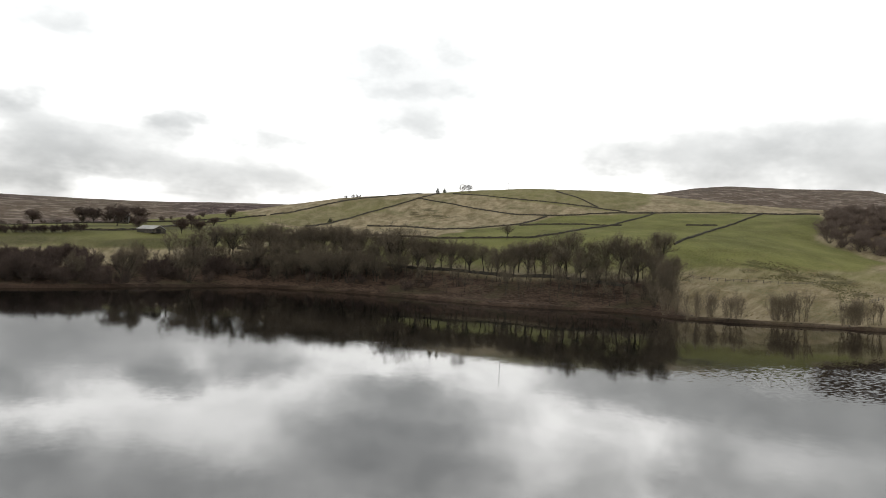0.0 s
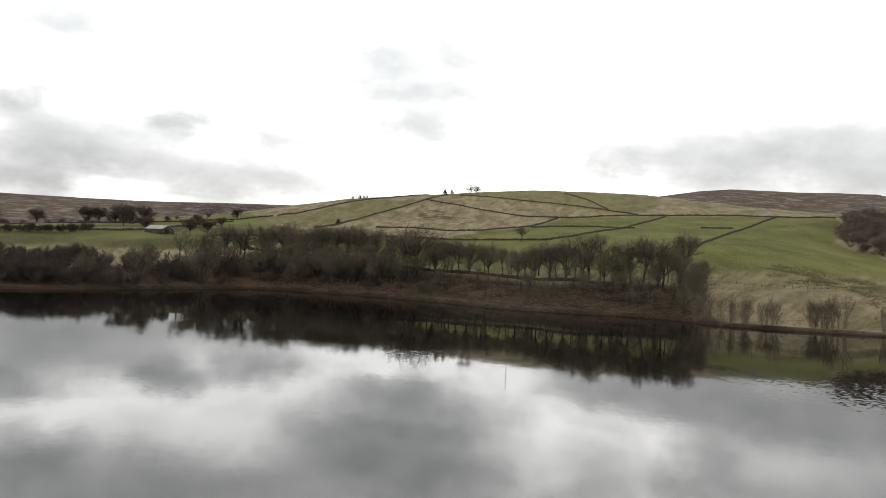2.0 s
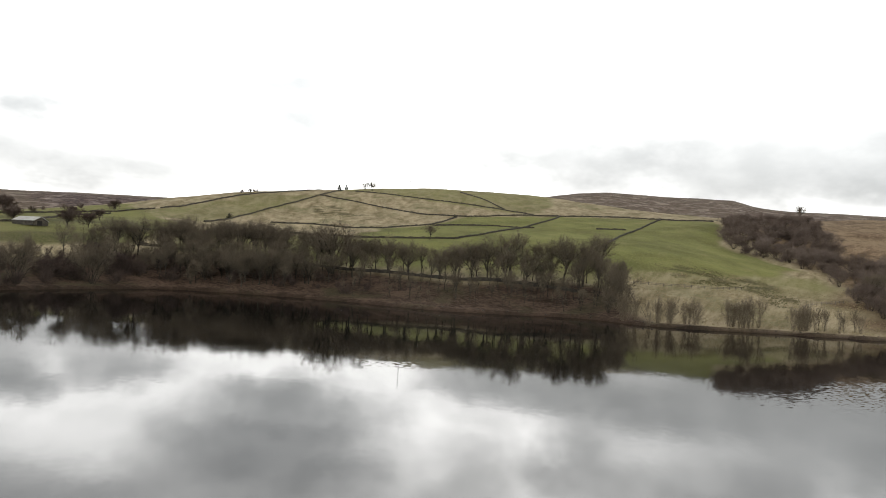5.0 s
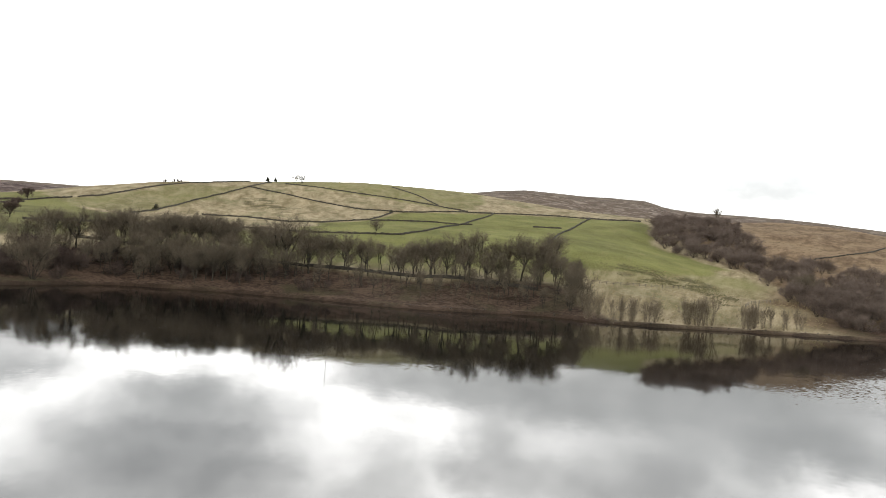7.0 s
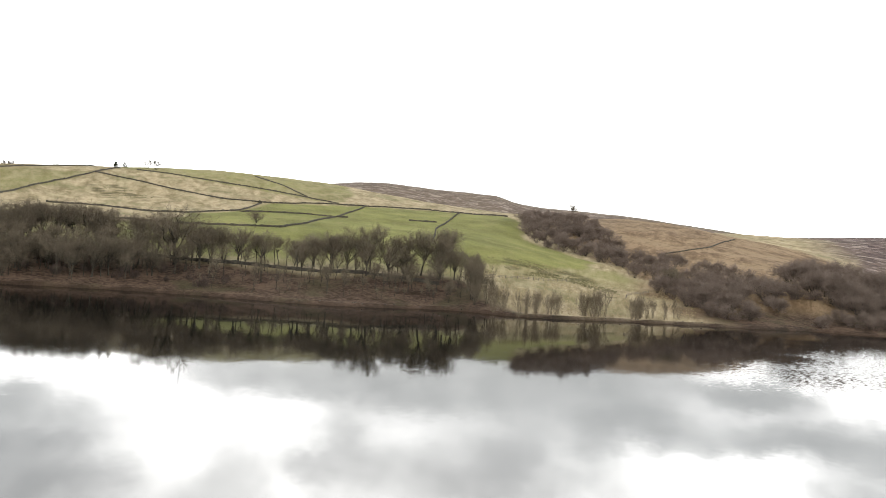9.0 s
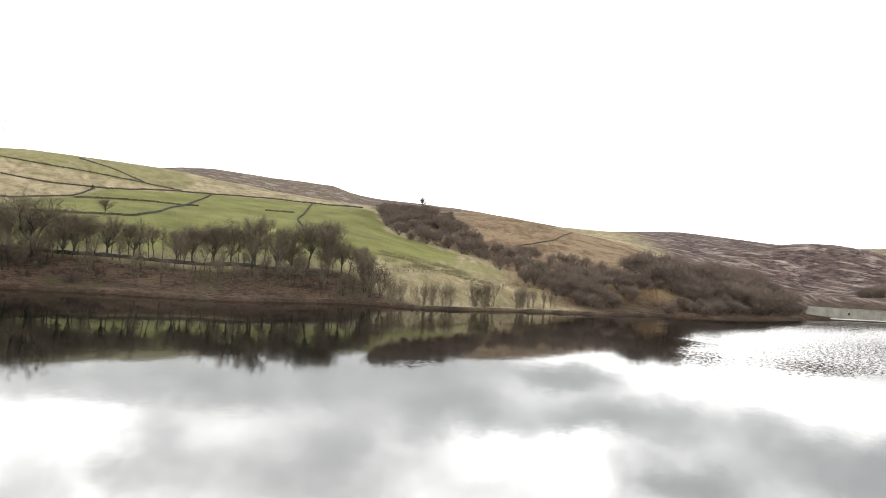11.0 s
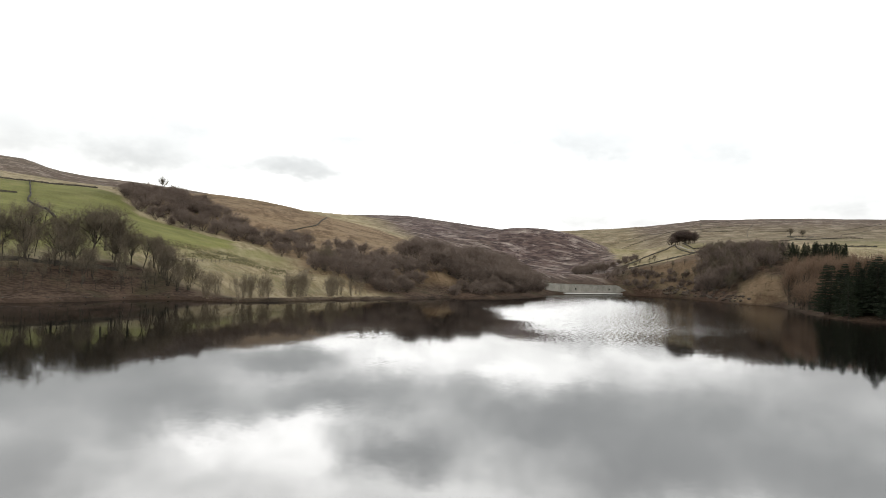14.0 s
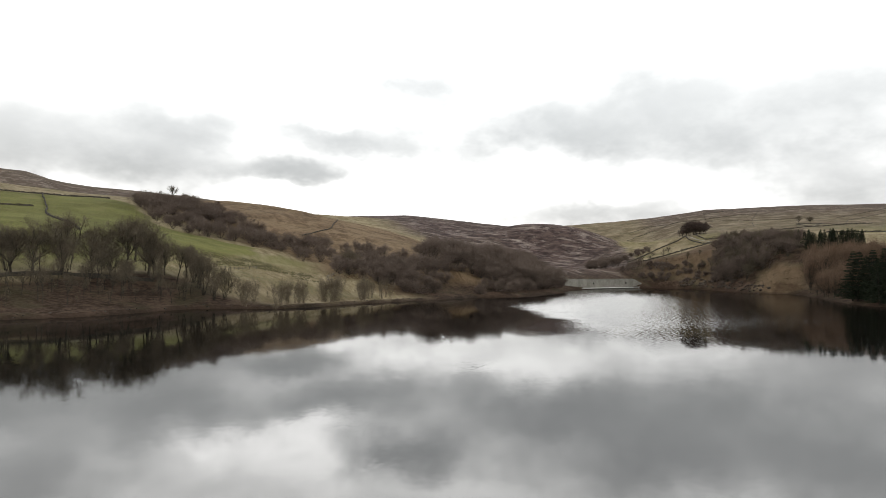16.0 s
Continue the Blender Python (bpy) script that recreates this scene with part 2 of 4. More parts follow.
    for weight, other in ((a[0], pasture), (b[1], bracken), (b[0], heather_haze), (a[1], litter), (b[2], rush), (a[2], undercut_edge)):
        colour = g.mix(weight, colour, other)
    colour = g.mix(g.span(huge, 0.35, 0.65, 0.0, 0.25), colour, g.mix(0.5, colour, (0.045, 0.040, 0.029)))
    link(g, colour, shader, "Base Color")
    tussocks = g.noise(at, 0.5, 5, 0.7)
    high = g.math("ADD", g.math("MULTIPLY", mid, 0.6), g.math("MULTIPLY", tussocks, 0.9))
    link(g, g.node("ShaderNodeBump", {"Strength": 0.7, "Distance": 0.6, "Height": high}).outputs[0], shader, "Normal")
    return m


def water_material():
    m, g, shader = material("peaty_water", 0.04, 0.5)
    at = places(g)
    shader.inputs["Base Color"].default_value = (0.0015, 0.0017, 0.0016, 1)
    shader.inputs["IOR"].default_value = 2.0
    xyz = g.node("ShaderNodeSeparateXYZ", {0: at}).outputs

    def waves(scale, detail, k):
        """Slopes of small waves, k steep."""
        n = g.node("ShaderNodeTexNoise", {"Vector": at, "Scale": scale, "Detail": detail, "Roughness": 0.55}).outputs["Color"]
        n = g.node("ShaderNodeVectorMath", {0: n, 1: (0.5, 0.5, 0.5)}, operation="SUBTRACT").outputs[0]
        return g.node("ShaderNodeVectorMath", {0: g.stretch(n, 1, 1, 0), "Scale": k}, operation="SCALE").outputs[0]

    # a breeze ruffles the water between the point and the dam; light airs touch it here and there
    wobble = g.math("MULTIPLY", g.math("SUBTRACT", g.noise(at, 0.05, 4), 0.5), 34.0)
    across = g.math("ADD", g.math("ADD", xyz[0], g.math("MULTIPLY", xyz[1], -1.44)), wobble)
    along_it = g.math("ADD", g.math("ADD", xyz[0], g.math("MULTIPLY", xyz[1], 1.22)), wobble)
    breeze = g.math("MULTIPLY", g.span(across, -114.0, -72.0), g.span(along_it, 110.0, 178.0))
    airs = g.span(g.noise(g.stretch(at, 0.035, 0.07, 1), 1.0, 4, 0.6, 0.4), 0.6, 0.68)
    ruffle = g.math("ADD", g.math("MULTIPLY", breeze, g.span(xyz[1], 70.0, 115.0, 0.17, 0.1)), g.math("ADD", g.math("MULTIPLY", airs, 0.04), 0.008))
    slope = g.node("ShaderNodeVectorMath", {0: waves(0.25, 2, 0.005), 1: waves(1.6, 3, ruffle)}, operation="ADD").outputs[0]
    # western wave faces of the blown water: an even tilt, added to brighten it
    lean = g.node("ShaderNodeVectorMath", {0: (-0.038, -0.01, 0.0), "Scale": g.math("MULTIPLY", g.math("MULTIPLY", breeze, breeze), g.span(xyz[1], 70.0, 115.0, 0.2, 1.0))}, operation="SCALE").outputs[0]
    slope = g.node("ShaderNodeVectorMath", {0: slope, 1: lean}, operation="ADD").outputs[0]
    tilted = g.node("ShaderNodeVectorMath", {0: slope, 1: (0, 0, 1.0)}, operation="ADD").outputs[0]
    link(g, g.node("ShaderNodeVectorMath", {0: tilted}, operation="NORMALIZE").outputs[0], shader, "Normal")
    # an even dark matte share, added to dim the mirrored light
    mirror_dimmer = g.node("ShaderNodeBsdfDiffuse", {"Color": (0.006, 0.005, 0.004, 1)}).outputs[0]
    g.node("ShaderNodeOutputMaterial", {0: g.node("ShaderNodeMixShader", {0: 0.22, 1: shader.outputs[0], 2: mirror_dimmer}).outputs[0]}).is_active_output = True
    return m


LAND, WATER = land_material(), water_material()
# ---------------------------------------------------------------- the land
# Outline of the reservoir at water level, going round with the water on its right hand.
NORTH_SHORE = [(-420, 60), (-300, 90), (-200, 122), (-150, 142), (-114, 166), (-93, 210), (-77, 232), (-60, 230), (-40, 226), (-18, 216), (-2, 203),
               (10, 199), (27, 200), (46, 203), (55, 187), (65, 182), (80, 182), (100, 180.5), (123, 176), (150, 172), (169, 168), (180, 155), (250, 156), (305, 167)]
EAST_SHORE = [(396, 140), (404, 117), (365, 82), (330, 66), (334, 46), (280, 40), (212, 34), (190, 22), (178, -20), (140, -80)]
SOUTH_SHORE = [(60, -110), (-120, -80), (-300, -90), (-430, -40)]


def softened(points, rounds=2):
    """A closed outline with its corners cut."""
    p = np.array(points, float)
    for _ in range(rounds):
        q = np.roll(p, -1, 0)
        p = np.stack([0.75 * p + 0.25 * q, 0.25 * p + 0.75 * q], 1).reshape(-1, 2)
    return p


LAKE = softened(NORTH_SHORE + EAST_SHORE + SOUTH_SHORE)


def outline_distance(x, y, outline):
    """Distance to a closed outline: negative inside."""
    best, inside = np.full(x.shape, 1e9), np.zeros(x.shape, bool)
    for (ax, ay), (bx, by) in zip(outline, np.roll(outline, -1, 0)):
        dx, dy = bx - ax, by - ay
        k = np.clip(((x - ax) * dx + (y - ay) * dy) / (dx * dx + dy * dy + 1e-9), 0, 1)
        best = np.minimum(best, np.hypot(x - ax - k * dx, y - ay - k * dy))
        crosses = (ay > y) != (by > y)
        inside ^= crosses & (x < (bx - ax) * (y - ay) / (by - ay + 1e-12) + ax)
    return np.where(inside, -best, best)


# Spot heights of the land: farmland in the west, the pasture hill, the moor in the east, the far side of the dam, the near side.
WEST_LAND = [(-62, 261, 10.7), (-154, 308, 18.5), (-170, 248, 10.8), (-295, 428, 22.3), (-188, 485, 34.5), (-141, 220, 6), (-260, 250, 11.5), (-420, 299, 16), (-150, 180, 4)]
HILL_LAND = [(-30, 260, 10), (-10, 251, 8.8), (20, 238, 8.4), (44, 227, 8.4), (13, 340, 24), (-42, 688, 82), (25, 738, 94), (113, 750, 98), (188, 756, 97.4), (-125, 628, 67),
             (-174, 574, 51), (-63, 614, 65.9), (-74, 555, 48.8), (-82, 473, 34), (133, 521, 54.4), (180, 454, 49.5), (112, 294, 23.3), (105, 247, 10.8)]
MOOR_LAND = [(222, 431, 51.3), (303, 498, 61.6), (205, 336, 27.4), (149, 252, 11.5), (389, 492, 69.5), (441, 437, 58.5), (406, 404, 54.5), (295, 258, 25.7), (225, 195, 13.2), (250, 175, 8.9),
             (451, 212, 10.1), (692, 218, 46.5), (651, 369, 57), (666, 309, 65), (680, 264, 62), (686, 241, 56), (696, 196, 33), (560, 215, 22), (788, 544, 88)]
EAST_LAND = [(464, 155, 18.9), (557, 135, 38.5), (607, 130, 47.5), (431, 55, 35.5), (366, 52, 17.5), (300, 24, 11), (706, -14, 61.5), (510, 103, 36), (559, 39, 47), (400, -61, 28), (799, 148, 66), (230, 10, 8)]
BACK_LAND = [(-42, 858, 80), (149, 897, 98), (-300, 699, 36), (399, 797, 72), (619, 718, 86), (-420, -160, 15), (0, -221, 20), (250, -181, 20), (899, 249, 50), (999, 498, 90), (-700, 299, 20)]
SPOTS = np.array(WEST_LAND + HILL_LAND + MOOR_LAND + EAST_LAND + BACK_LAND, float)


def plate(points):
    """A smooth thin plate through spot heights."""
    def kernel(d2):
        return 0.5 * d2 * np.log(d2 + 1e-6)

    xy, n = points[:, :2] / 100, len(points)
    a = np.zeros((n + 3, n + 3))
    a[:n, :n] = kernel(((xy[:, None] - xy[None]) ** 2).sum(-1)) + 0.02 * np.eye(n)
    a[:n, n:] = np.c_[np.ones(n), xy]
    a[n:, :n] = a[:n, n:].T
    w = np.linalg.solve(a, np.r_[points[:, 2], 0, 0, 0])

    def height(x, y):
        z = w[n] + w[n + 1] * x / 100 + w[n + 2] * y / 100
        for (px, py), k in zip(xy, w[:n]):
            z = z + k * kernel((x / 100 - px) ** 2 + (y / 100 - py) ** 2)
        return z

    return height


NEAR_LAND = plate(SPOTS)
# The crest of the moors all round: bearing from the middle of the water, and height at about two kilometres.
CREST = [(-180, 120), (-90, 112), (-60, 115), (-36.7, 121), (-27, 130), (-20, 142), (0, 170), (10, 205), (14.3, 227), (17.3, 243), (19.5, 249), (21.5, 246), (24.2, 241), (27, 240), (29.4, 236), (31.2, 218), (33.5, 210), (37, 205), (40, 197), (43, 185), (46, 172),
         (51, 152), (54.6, 159), (58.5, 164), (62.6, 152), (67.5, 137), (71.5, 140), (74.8, 149), (79.5, 164), (84, 188), (90.3, 195), (96.4, 192), (110, 190), (140, 150), (180, 120)]
FAR_CREST = 2000.0


def smooth_step(v, lo, hi):
    k = np.clip((v - lo) / (hi - lo), 0, 1)
    return k * k * (3 - 2 * k)


def ripple(x, y, size, seed):
    """Smooth irregular rises and dips, about -1 to 1."""
    total = 0 * x
    for n in range(5):
        a = seed * 1.7 + n * 2.39996
        total = total + np.sin((x * math.cos(a) + y * math.sin(a)) / size * (0.7 + 0.31 * n) + seed * (n + 1) * 3.1)
    return total / 3


def land_height(x, y):
    """Height of the ground over the water, for arrays of places."""
    x, y = np.asarray(x, float), np.asarray(y, float)
    shore = outline_distance(x, y, LAKE)
    r = np.hypot(x, y)
    k = 880 / np.maximum(r, 880)
    near = np.clip(NEAR_LAND(x * k, y * k), 1.0, 125)
    bearing = np.degrees(np.arctan2(x, y))
    crest = np.interp(bearing, [b for b, _ in CREST], [h for _, h in CREST])
    far = crest * np.where(r < FAR_CREST, 1, np.exp(-((r - FAR_CREST) / 1500) ** 2))
    far = far + 5 * ripple(x, y, 170, 3) * smooth_step(r, 900, 1500) * (1 - smooth_step(r, FAR_CREST - 400, FAR_CREST))
    blend = smooth_step(r, 820, FAR_CREST) ** 1.3
    land = near * (1 - blend) + far * blend
    # a side valley behind the heather spur
    land = land - 34 * smooth_step(r, 745, 930) * (1 - smooth_step(r, 1150, 1750)) * smooth_step(bearing, 58, 65) * (1 - smooth_step(bearing, 76, 83))
    land = land + 0.5 * ripple(x, y, 22, 5) * smooth_step(shore, 40, 120) + 0.25 * ripple(x, y, 7, 2) * smooth_step(shore, 5, 30)
    bank = np.clip((shore + 1.5) / 36, 0, 1) ** 0.85
    dry = np.maximum(land * bank, 0.9) * np.clip(shore / 0.8, 0, 1)
    return np.where(shore > 0, dry, np.maximum(shore * 0.3, -5.0))


def ground_z(x, y):
    return float(land_height(np.array([x]), np.array([y]))[0])

# Land cover, field by field.
GREEN_FIELDS = [
    [(60, 524), (139, 542), (211, 514), (232, 470), (214, 424), (181, 369), (178, 321), (176, 292), (150, 272), (118, 264), (90, 262), (70, 250), (-60, 272), (-28, 362), (-6, 434), (29, 474)],
    [(-90, 268), (-30, 262), (40, 238), (64, 232), (86, 262), (86, 300), (-28, 356), (-100, 340)],
    [(-100, 280), (-190, 225), (-420, 200), (-420, 520), (-200, 560), (-110, 400)],
    [(-165, 523), (-110, 615), (-59, 630), (-107, 498), (-117, 450), (-180, 480)],
    [(-28, 659), (118, 547), (150, 600), (189, 759), (26, 760), (-60, 700)],
    [(81, 268), (122, 264), (174, 278), (164, 253), (146, 226), (124, 238), (100, 246), (75, 246)],
    [(544, 117), (539, 84), (680, 76), (700, 110), (600, 124)],
    [(500, 6), (720, 6), (820, -60), (515, -60)],
]
MOOR_SLOPE = [(236, 465), (210, 400), (194, 330), (174, 268), (142, 228), (126, 190), (185, 150), (270, 150), (330, 190), (420, 300), (500, 420), (460, 560), (330, 560)]
GORGE = [(296, 176), (410, 146), (470, 157), (502, 160), (556, 176), (784, 234), (1300, 376), (1600, 560), (1500, 820), (700, 520), (560, 400), (450, 330), (330, 240)]
BARE_BANKS = [[(335, 68), (353, 68), (370, 63), (376, 57), (373, 49), (360, 44), (350, 41), (330, 41), (327, 55)], [(478, 164), (462, 144), (454, 120), (497, 104), (508, 98), (480, 85), (430, 84), (400, 92), (388, 99), (412, 118), (405, 142)]]
RUSH_BEDS = [[(100, 279), (120, 280), (139, 262), (133, 232), (120, 212), (112, 212), (122, 240), (105, 262)], [(99, 268), (120, 262), (119, 248), (102, 252)], [(-63, 580), (-44, 580), (-13, 533), (-48, 524)]]


def spaced(stops):
    """Grid lines: (from, to, step) stretches in order, then growing steps outwards to both sides."""
    lines = [np.arange(a, b, s) for a, b, s in stops]
    core = np.r_[np.concatenate(lines), stops[-1][1]]
    grow = np.cumsum(6.0 * 1.075 ** np.arange(57))
    return np.r_[(core[0] - grow)[::-1], core, core[-1] + grow]


def sheet(name, xs, ys, z):
    """A level grid of quads over xs and ys."""
    nx, ny = len(xs), len(ys)
    gx, gy = np.meshgrid(xs, ys, indexing="ij")
    verts = np.stack([gx.ravel(), gy.ravel(), z.ravel()], 1)
    i = (np.arange(nx - 1)[:, None] * ny + np.arange(ny - 1)[None]).ravel()
    faces = np.stack([i, i + ny, i + ny + 1, i + 1], 1)
    mesh = bpy.data.meshes.new(name)
    mesh.vertices.add(len(verts))
    mesh.vertices.foreach_set("co", verts.ravel())
    mesh.loops.add(faces.size)
    mesh.loops.foreach_set("vertex_index", faces.ravel())
    mesh.polygons.add(len(faces))
    mesh.polygons.foreach_set("loop_start", np.arange(0, faces.size, 4))
    mesh.update(calc_edges=True)
    mesh.polygons.foreach_set("use_smooth", np.ones(len(faces), bool))
    return mesh


def build_land():
    xs = spaced([(-320, -150, 4.0), (-150, 260, 2.2), (260, 480, 3.5), (480, 620, 5.0)])
    ys = spaced([(-110, 20, 6.0), (20, 150, 4.0), (150, 350, 2.2), (350, 560, 3.0), (560, 760, 4.0)])
    gx, gy = np.meshgrid(xs, ys, indexing="ij")
    x, y = gx.ravel(), gy.ravel()
    z = land_height(x, y)
    mesh = sheet("ground", xs, ys, z)
    shore = outline_distance(x, y, LAKE)
    r, bearing = np.hypot(x, y), np.degrees(np.arctan2(x, y))
    jitter = 2.5 * ripple(x, y, 6, 7)
    green = np.zeros(len(x))
    for n, field in enumerate(GREEN_FIELDS):
        green = np.maximum(green, (1, 0.8, 0.9, 0.5, 0.55, 0.5, 0.8, 0.8)[n] * smooth_step(-outline_distance(x, y, np.array(field, float)) + jitter, -3, 5))
    green = np.maximum(green, 0.5 * smooth_step(ripple(x, y, 150, 4), -0.6, 0.6) * smooth_step(bearing, 66, 72) * smooth_step(r, 600, 800) * (1 - smooth_step(r, 1300, 1700)))
    green *= 0.45 + 0.55 * smooth_step(y + 12 * ripple(x, y, 30, 9), 225, 280)
    slope = smooth_step(-outline_distance(x, y, np.array(MOOR_SLOPE, float)) + 2 * jitter, -6, 10)
    spur = 1 - smooth_step(r, 800, 900) * smooth_step(bearing, 60, 66)
    heather_haze = smooth_step(r, 560, 700) * smooth_step(bearing, 50, 56) * (1 - smooth_step(bearing, 69, 72)) * spur
    heather_haze = np.maximum(heather_haze, smooth_step(r, 410, 470) * smooth_step(bearing, 58, 62) * (1 - smooth_step(bearing, 70.5, 73)))
    # the far moors get extra grey heather cover, partly in place of haze
    heather_haze = np.maximum(heather_haze, 0.8 * smooth_step(r, 950, 1300) * smooth_step(bearing, 0, 12) * (1 - smooth_step(bearing, 60, 66)))
    heather_haze = np.maximum(heather_haze, (0.6 + 0.25 * smooth_step(ripple(x, y, 110, 6), -0.2, 0.5) + 0.15 * (1 - smooth_step(bearing, -10, 0))) * smooth_step(r, 900, 1200) * (1 - 0.6 * smooth_step(bearing, 60, 66)))
    heather_haze = np.maximum(heather_haze, (0.5 + 0.35 * smooth_step(r, 1350, 1700)) * smooth_step(r, 520, 700) * smooth_step(bearing, 76, 80))
    heather_haze = np.maximum(heather_haze, 0.95 * spur * smooth_step(-outline_distance(x, y, np.array(GORGE, float)) + jitter, -4, 5))
    litter = (1 - smooth_step(shore + 0.6 * jitter, 30, 36)) * (1 - smooth_step(x + jitter, 58, 64))
    litter = np.maximum(litter, (1 - smooth_step(shore + jitter, 12, 30)) * smooth_step(x, 120, 140))
    litter = np.maximum(litter, (1 - smooth_step(shore + jitter, 50, 70)) * smooth_step(x, 260, 300) * (1 - smooth_step(y, 140, 180)))
    litter = np.maximum(litter, 0.85 * (1 - smooth_step(shore + 0.9 * jitter, 1.5, 4.5)))
    for bank, most in zip(BARE_BANKS, (0.38, 0.5)):
        bare = smooth_step(-outline_distance(x, y, np.array(bank, float)) + jitter, -3, 3)
        litter, slope = litter * (1 - bare) + most * bare, np.maximum(slope, bare)
    # narrow band of the dark undercut edge along the waterline
    undercut_edge = 1 - smooth_step(shore + 0.15 * jitter, 0.6, 1.6)
    rush = np.zeros(len(x))
    rough = smooth_step(-outline_distance(x, y, np.array(GREEN_FIELDS[2], float)), -6, 6) * (1 - smooth_step(y, 380, 420))
    rush = np.maximum(rush, rough * (0.2 + 0.45 * smooth_step(ripple(x, y, 14, 3), -0.3, 0.5)))
    for bed in RUSH_BEDS:
        rush = np.maximum(rush, 0.7 * smooth_step(-outline_distance(x, y, np.array(bed, float)) + jitter, -3, 4) * smooth_step(ripple(x, y, 2.6, 8), -0.1, 0.4))
    for name, masks in (("cover_a", (green, litter, undercut_edge)), ("cover_b", (heather_haze, slope, rush))):
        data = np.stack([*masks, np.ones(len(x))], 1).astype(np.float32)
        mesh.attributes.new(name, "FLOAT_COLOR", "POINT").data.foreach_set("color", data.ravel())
    mesh.materials.append(LAND)
    tagged(new("ground", mesh), "rolling moorland and pasture round a reservoir in winter colours", "ground", kind="structure")


build_land()
lake = sheet("water", np.linspace(-440, 412, 43), np.linspace(-130, 250, 21), np.zeros((43, 21)))
lake.materials.append(WATER)
tagged(new("water", lake), "still dark reservoir water that mirrors the cloudy sky", "water", kind="structure")

# ---------------------------------------------------------------- building helpers
def mesh_of(name, verts, faces, mat, smooth=True):
    mesh = bpy.data.meshes.new(name)
    mesh.from_pydata(verts, [], faces)
    mesh.materials.append(mat)
    if smooth:
        mesh.polygons.foreach_set("use_smooth", np.ones(len(mesh.polygons), bool))
    return mesh


def attach(name, mesh, parent, label=""):
    """A part of a thing, from a mesh."""
    ob = new(name, mesh)
    ob.parent = parent
    return tagged(ob, label)


def part(name, bm, mat, parent, label=""):
    """A part of a thing, from a bmesh."""
    mesh = bpy.data.meshes.new(name)
    bm.to_mesh(mesh)
    bm.free()
    mesh.materials.append(mat)
    return attach(name, mesh, parent, label)


def box(size, at=(0, 0, 0), bevel=0.0, turn=0.0):
    """A box by its size and the middle of its base."""
    bm = bmesh.new()
    bmesh.ops.create_cube(bm, size=1.0, matrix=pose(at[0], at[1], at[2] + size[2] / 2, 0, 0, turn) @ Matrix.Diagonal((*size, 1)))
    if bevel:
        bmesh.ops.bevel(bm, geom=bm.edges[:], offset=bevel, segments=1, affect="EDGES")
    return bm


# ---------------------------------------------------------------- trees
def tubes(pieces, sides, pointed=False):
    """Tapered rods. Each piece: start, end, radius at start, radius at end."""
    if not pieces:
        return [], []
    a, b = np.array([p[0] for p in pieces]), np.array([p[1] for p in pieces])
    ra, rb = np.array([p[2] for p in pieces]), np.array([p[3] for p in pieces])
    way = b - a
    way /= np.linalg.norm(way, axis=1, keepdims=True) + 1e-9
    side = np.cross(way, np.where(np.abs(way[:, 2:]) > 0.8, [[1.0, 0, 0]], [[0, 0, 1.0]]))
    side /= np.linalg.norm(side, axis=1, keepdims=True) + 1e-9
    other = np.cross(way, side)
    turn = np.arange(sides) * 2 * np.pi / sides
    ring = side[:, None] * np.cos(turn)[None, :, None] + other[:, None] * np.sin(turn)[None, :, None]
    low, n = a[:, None] + ring * ra[:, None, None], len(pieces)
    if pointed:
        verts = np.concatenate([low, b[:, None]], 1)
        step, k = sides + 1, np.arange(sides)
        faces = np.stack([k, (k + 1) % sides, np.full(sides, sides)], 1)
    else:
        verts = np.concatenate([low, b[:, None] + ring * rb[:, None, None]], 1)
        step, k = 2 * sides, np.arange(sides)
        faces = np.stack([k, (k + 1) % sides, (k + 1) % sides + sides, k + sides], 1)
    faces = (faces[None] + (np.arange(n) * step)[:, None, None]).reshape(-1, faces.shape[1])
    return verts.reshape(-1, 3).tolist(), faces.tolist()


def sprigs(pieces, seed=0):
    """Fine twigs, each tapering to its tip."""
    r = np.random.RandomState(seed)
    a, b, w = np.array([p[0] for p in pieces]), np.array([p[1] for p in pieces]), np.array([p[2] for p in pieces])
    side = np.cross(b - a, r.normal(size=a.shape))
    side *= (w / (np.linalg.norm(side, axis=1) + 1e-9))[:, None]
    verts = np.stack([a - side, a + side, b], 1).reshape(-1, 3)
    return verts.tolist(), np.arange(len(verts)).reshape(-1, 3).tolist()


def joined(*lots):
    verts, faces = [], []
    for v, f in lots:
        faces += [[i + len(verts) for i in face] for face in f]
        verts += v
    return verts, faces


def bent(a, b, ra, rb, steps, r, sway, rise=0.0):
    """A crooked rod from a to b in tapering pieces; rise bows it outwards first and upwards after."""
    a, b = Vector(a), Vector(b)
    long = (b - a).length
    points = [a]
    for n in range(1, steps):
        k = n / steps
        off = Vector((r.gauss(0, 1), r.gauss(0, 1), r.gauss(0, 0.7))) * sway * long
        points.append(a.lerp(b, k) + off - Vector((0, 0, rise * long * 4 * k * (1 - k))))
    points.append(b)
    return [(points[n][:], points[n + 1][:], ra + (rb - ra) * n / steps, ra + (rb - ra) * (n + 1) / steps) for n in range(steps)]


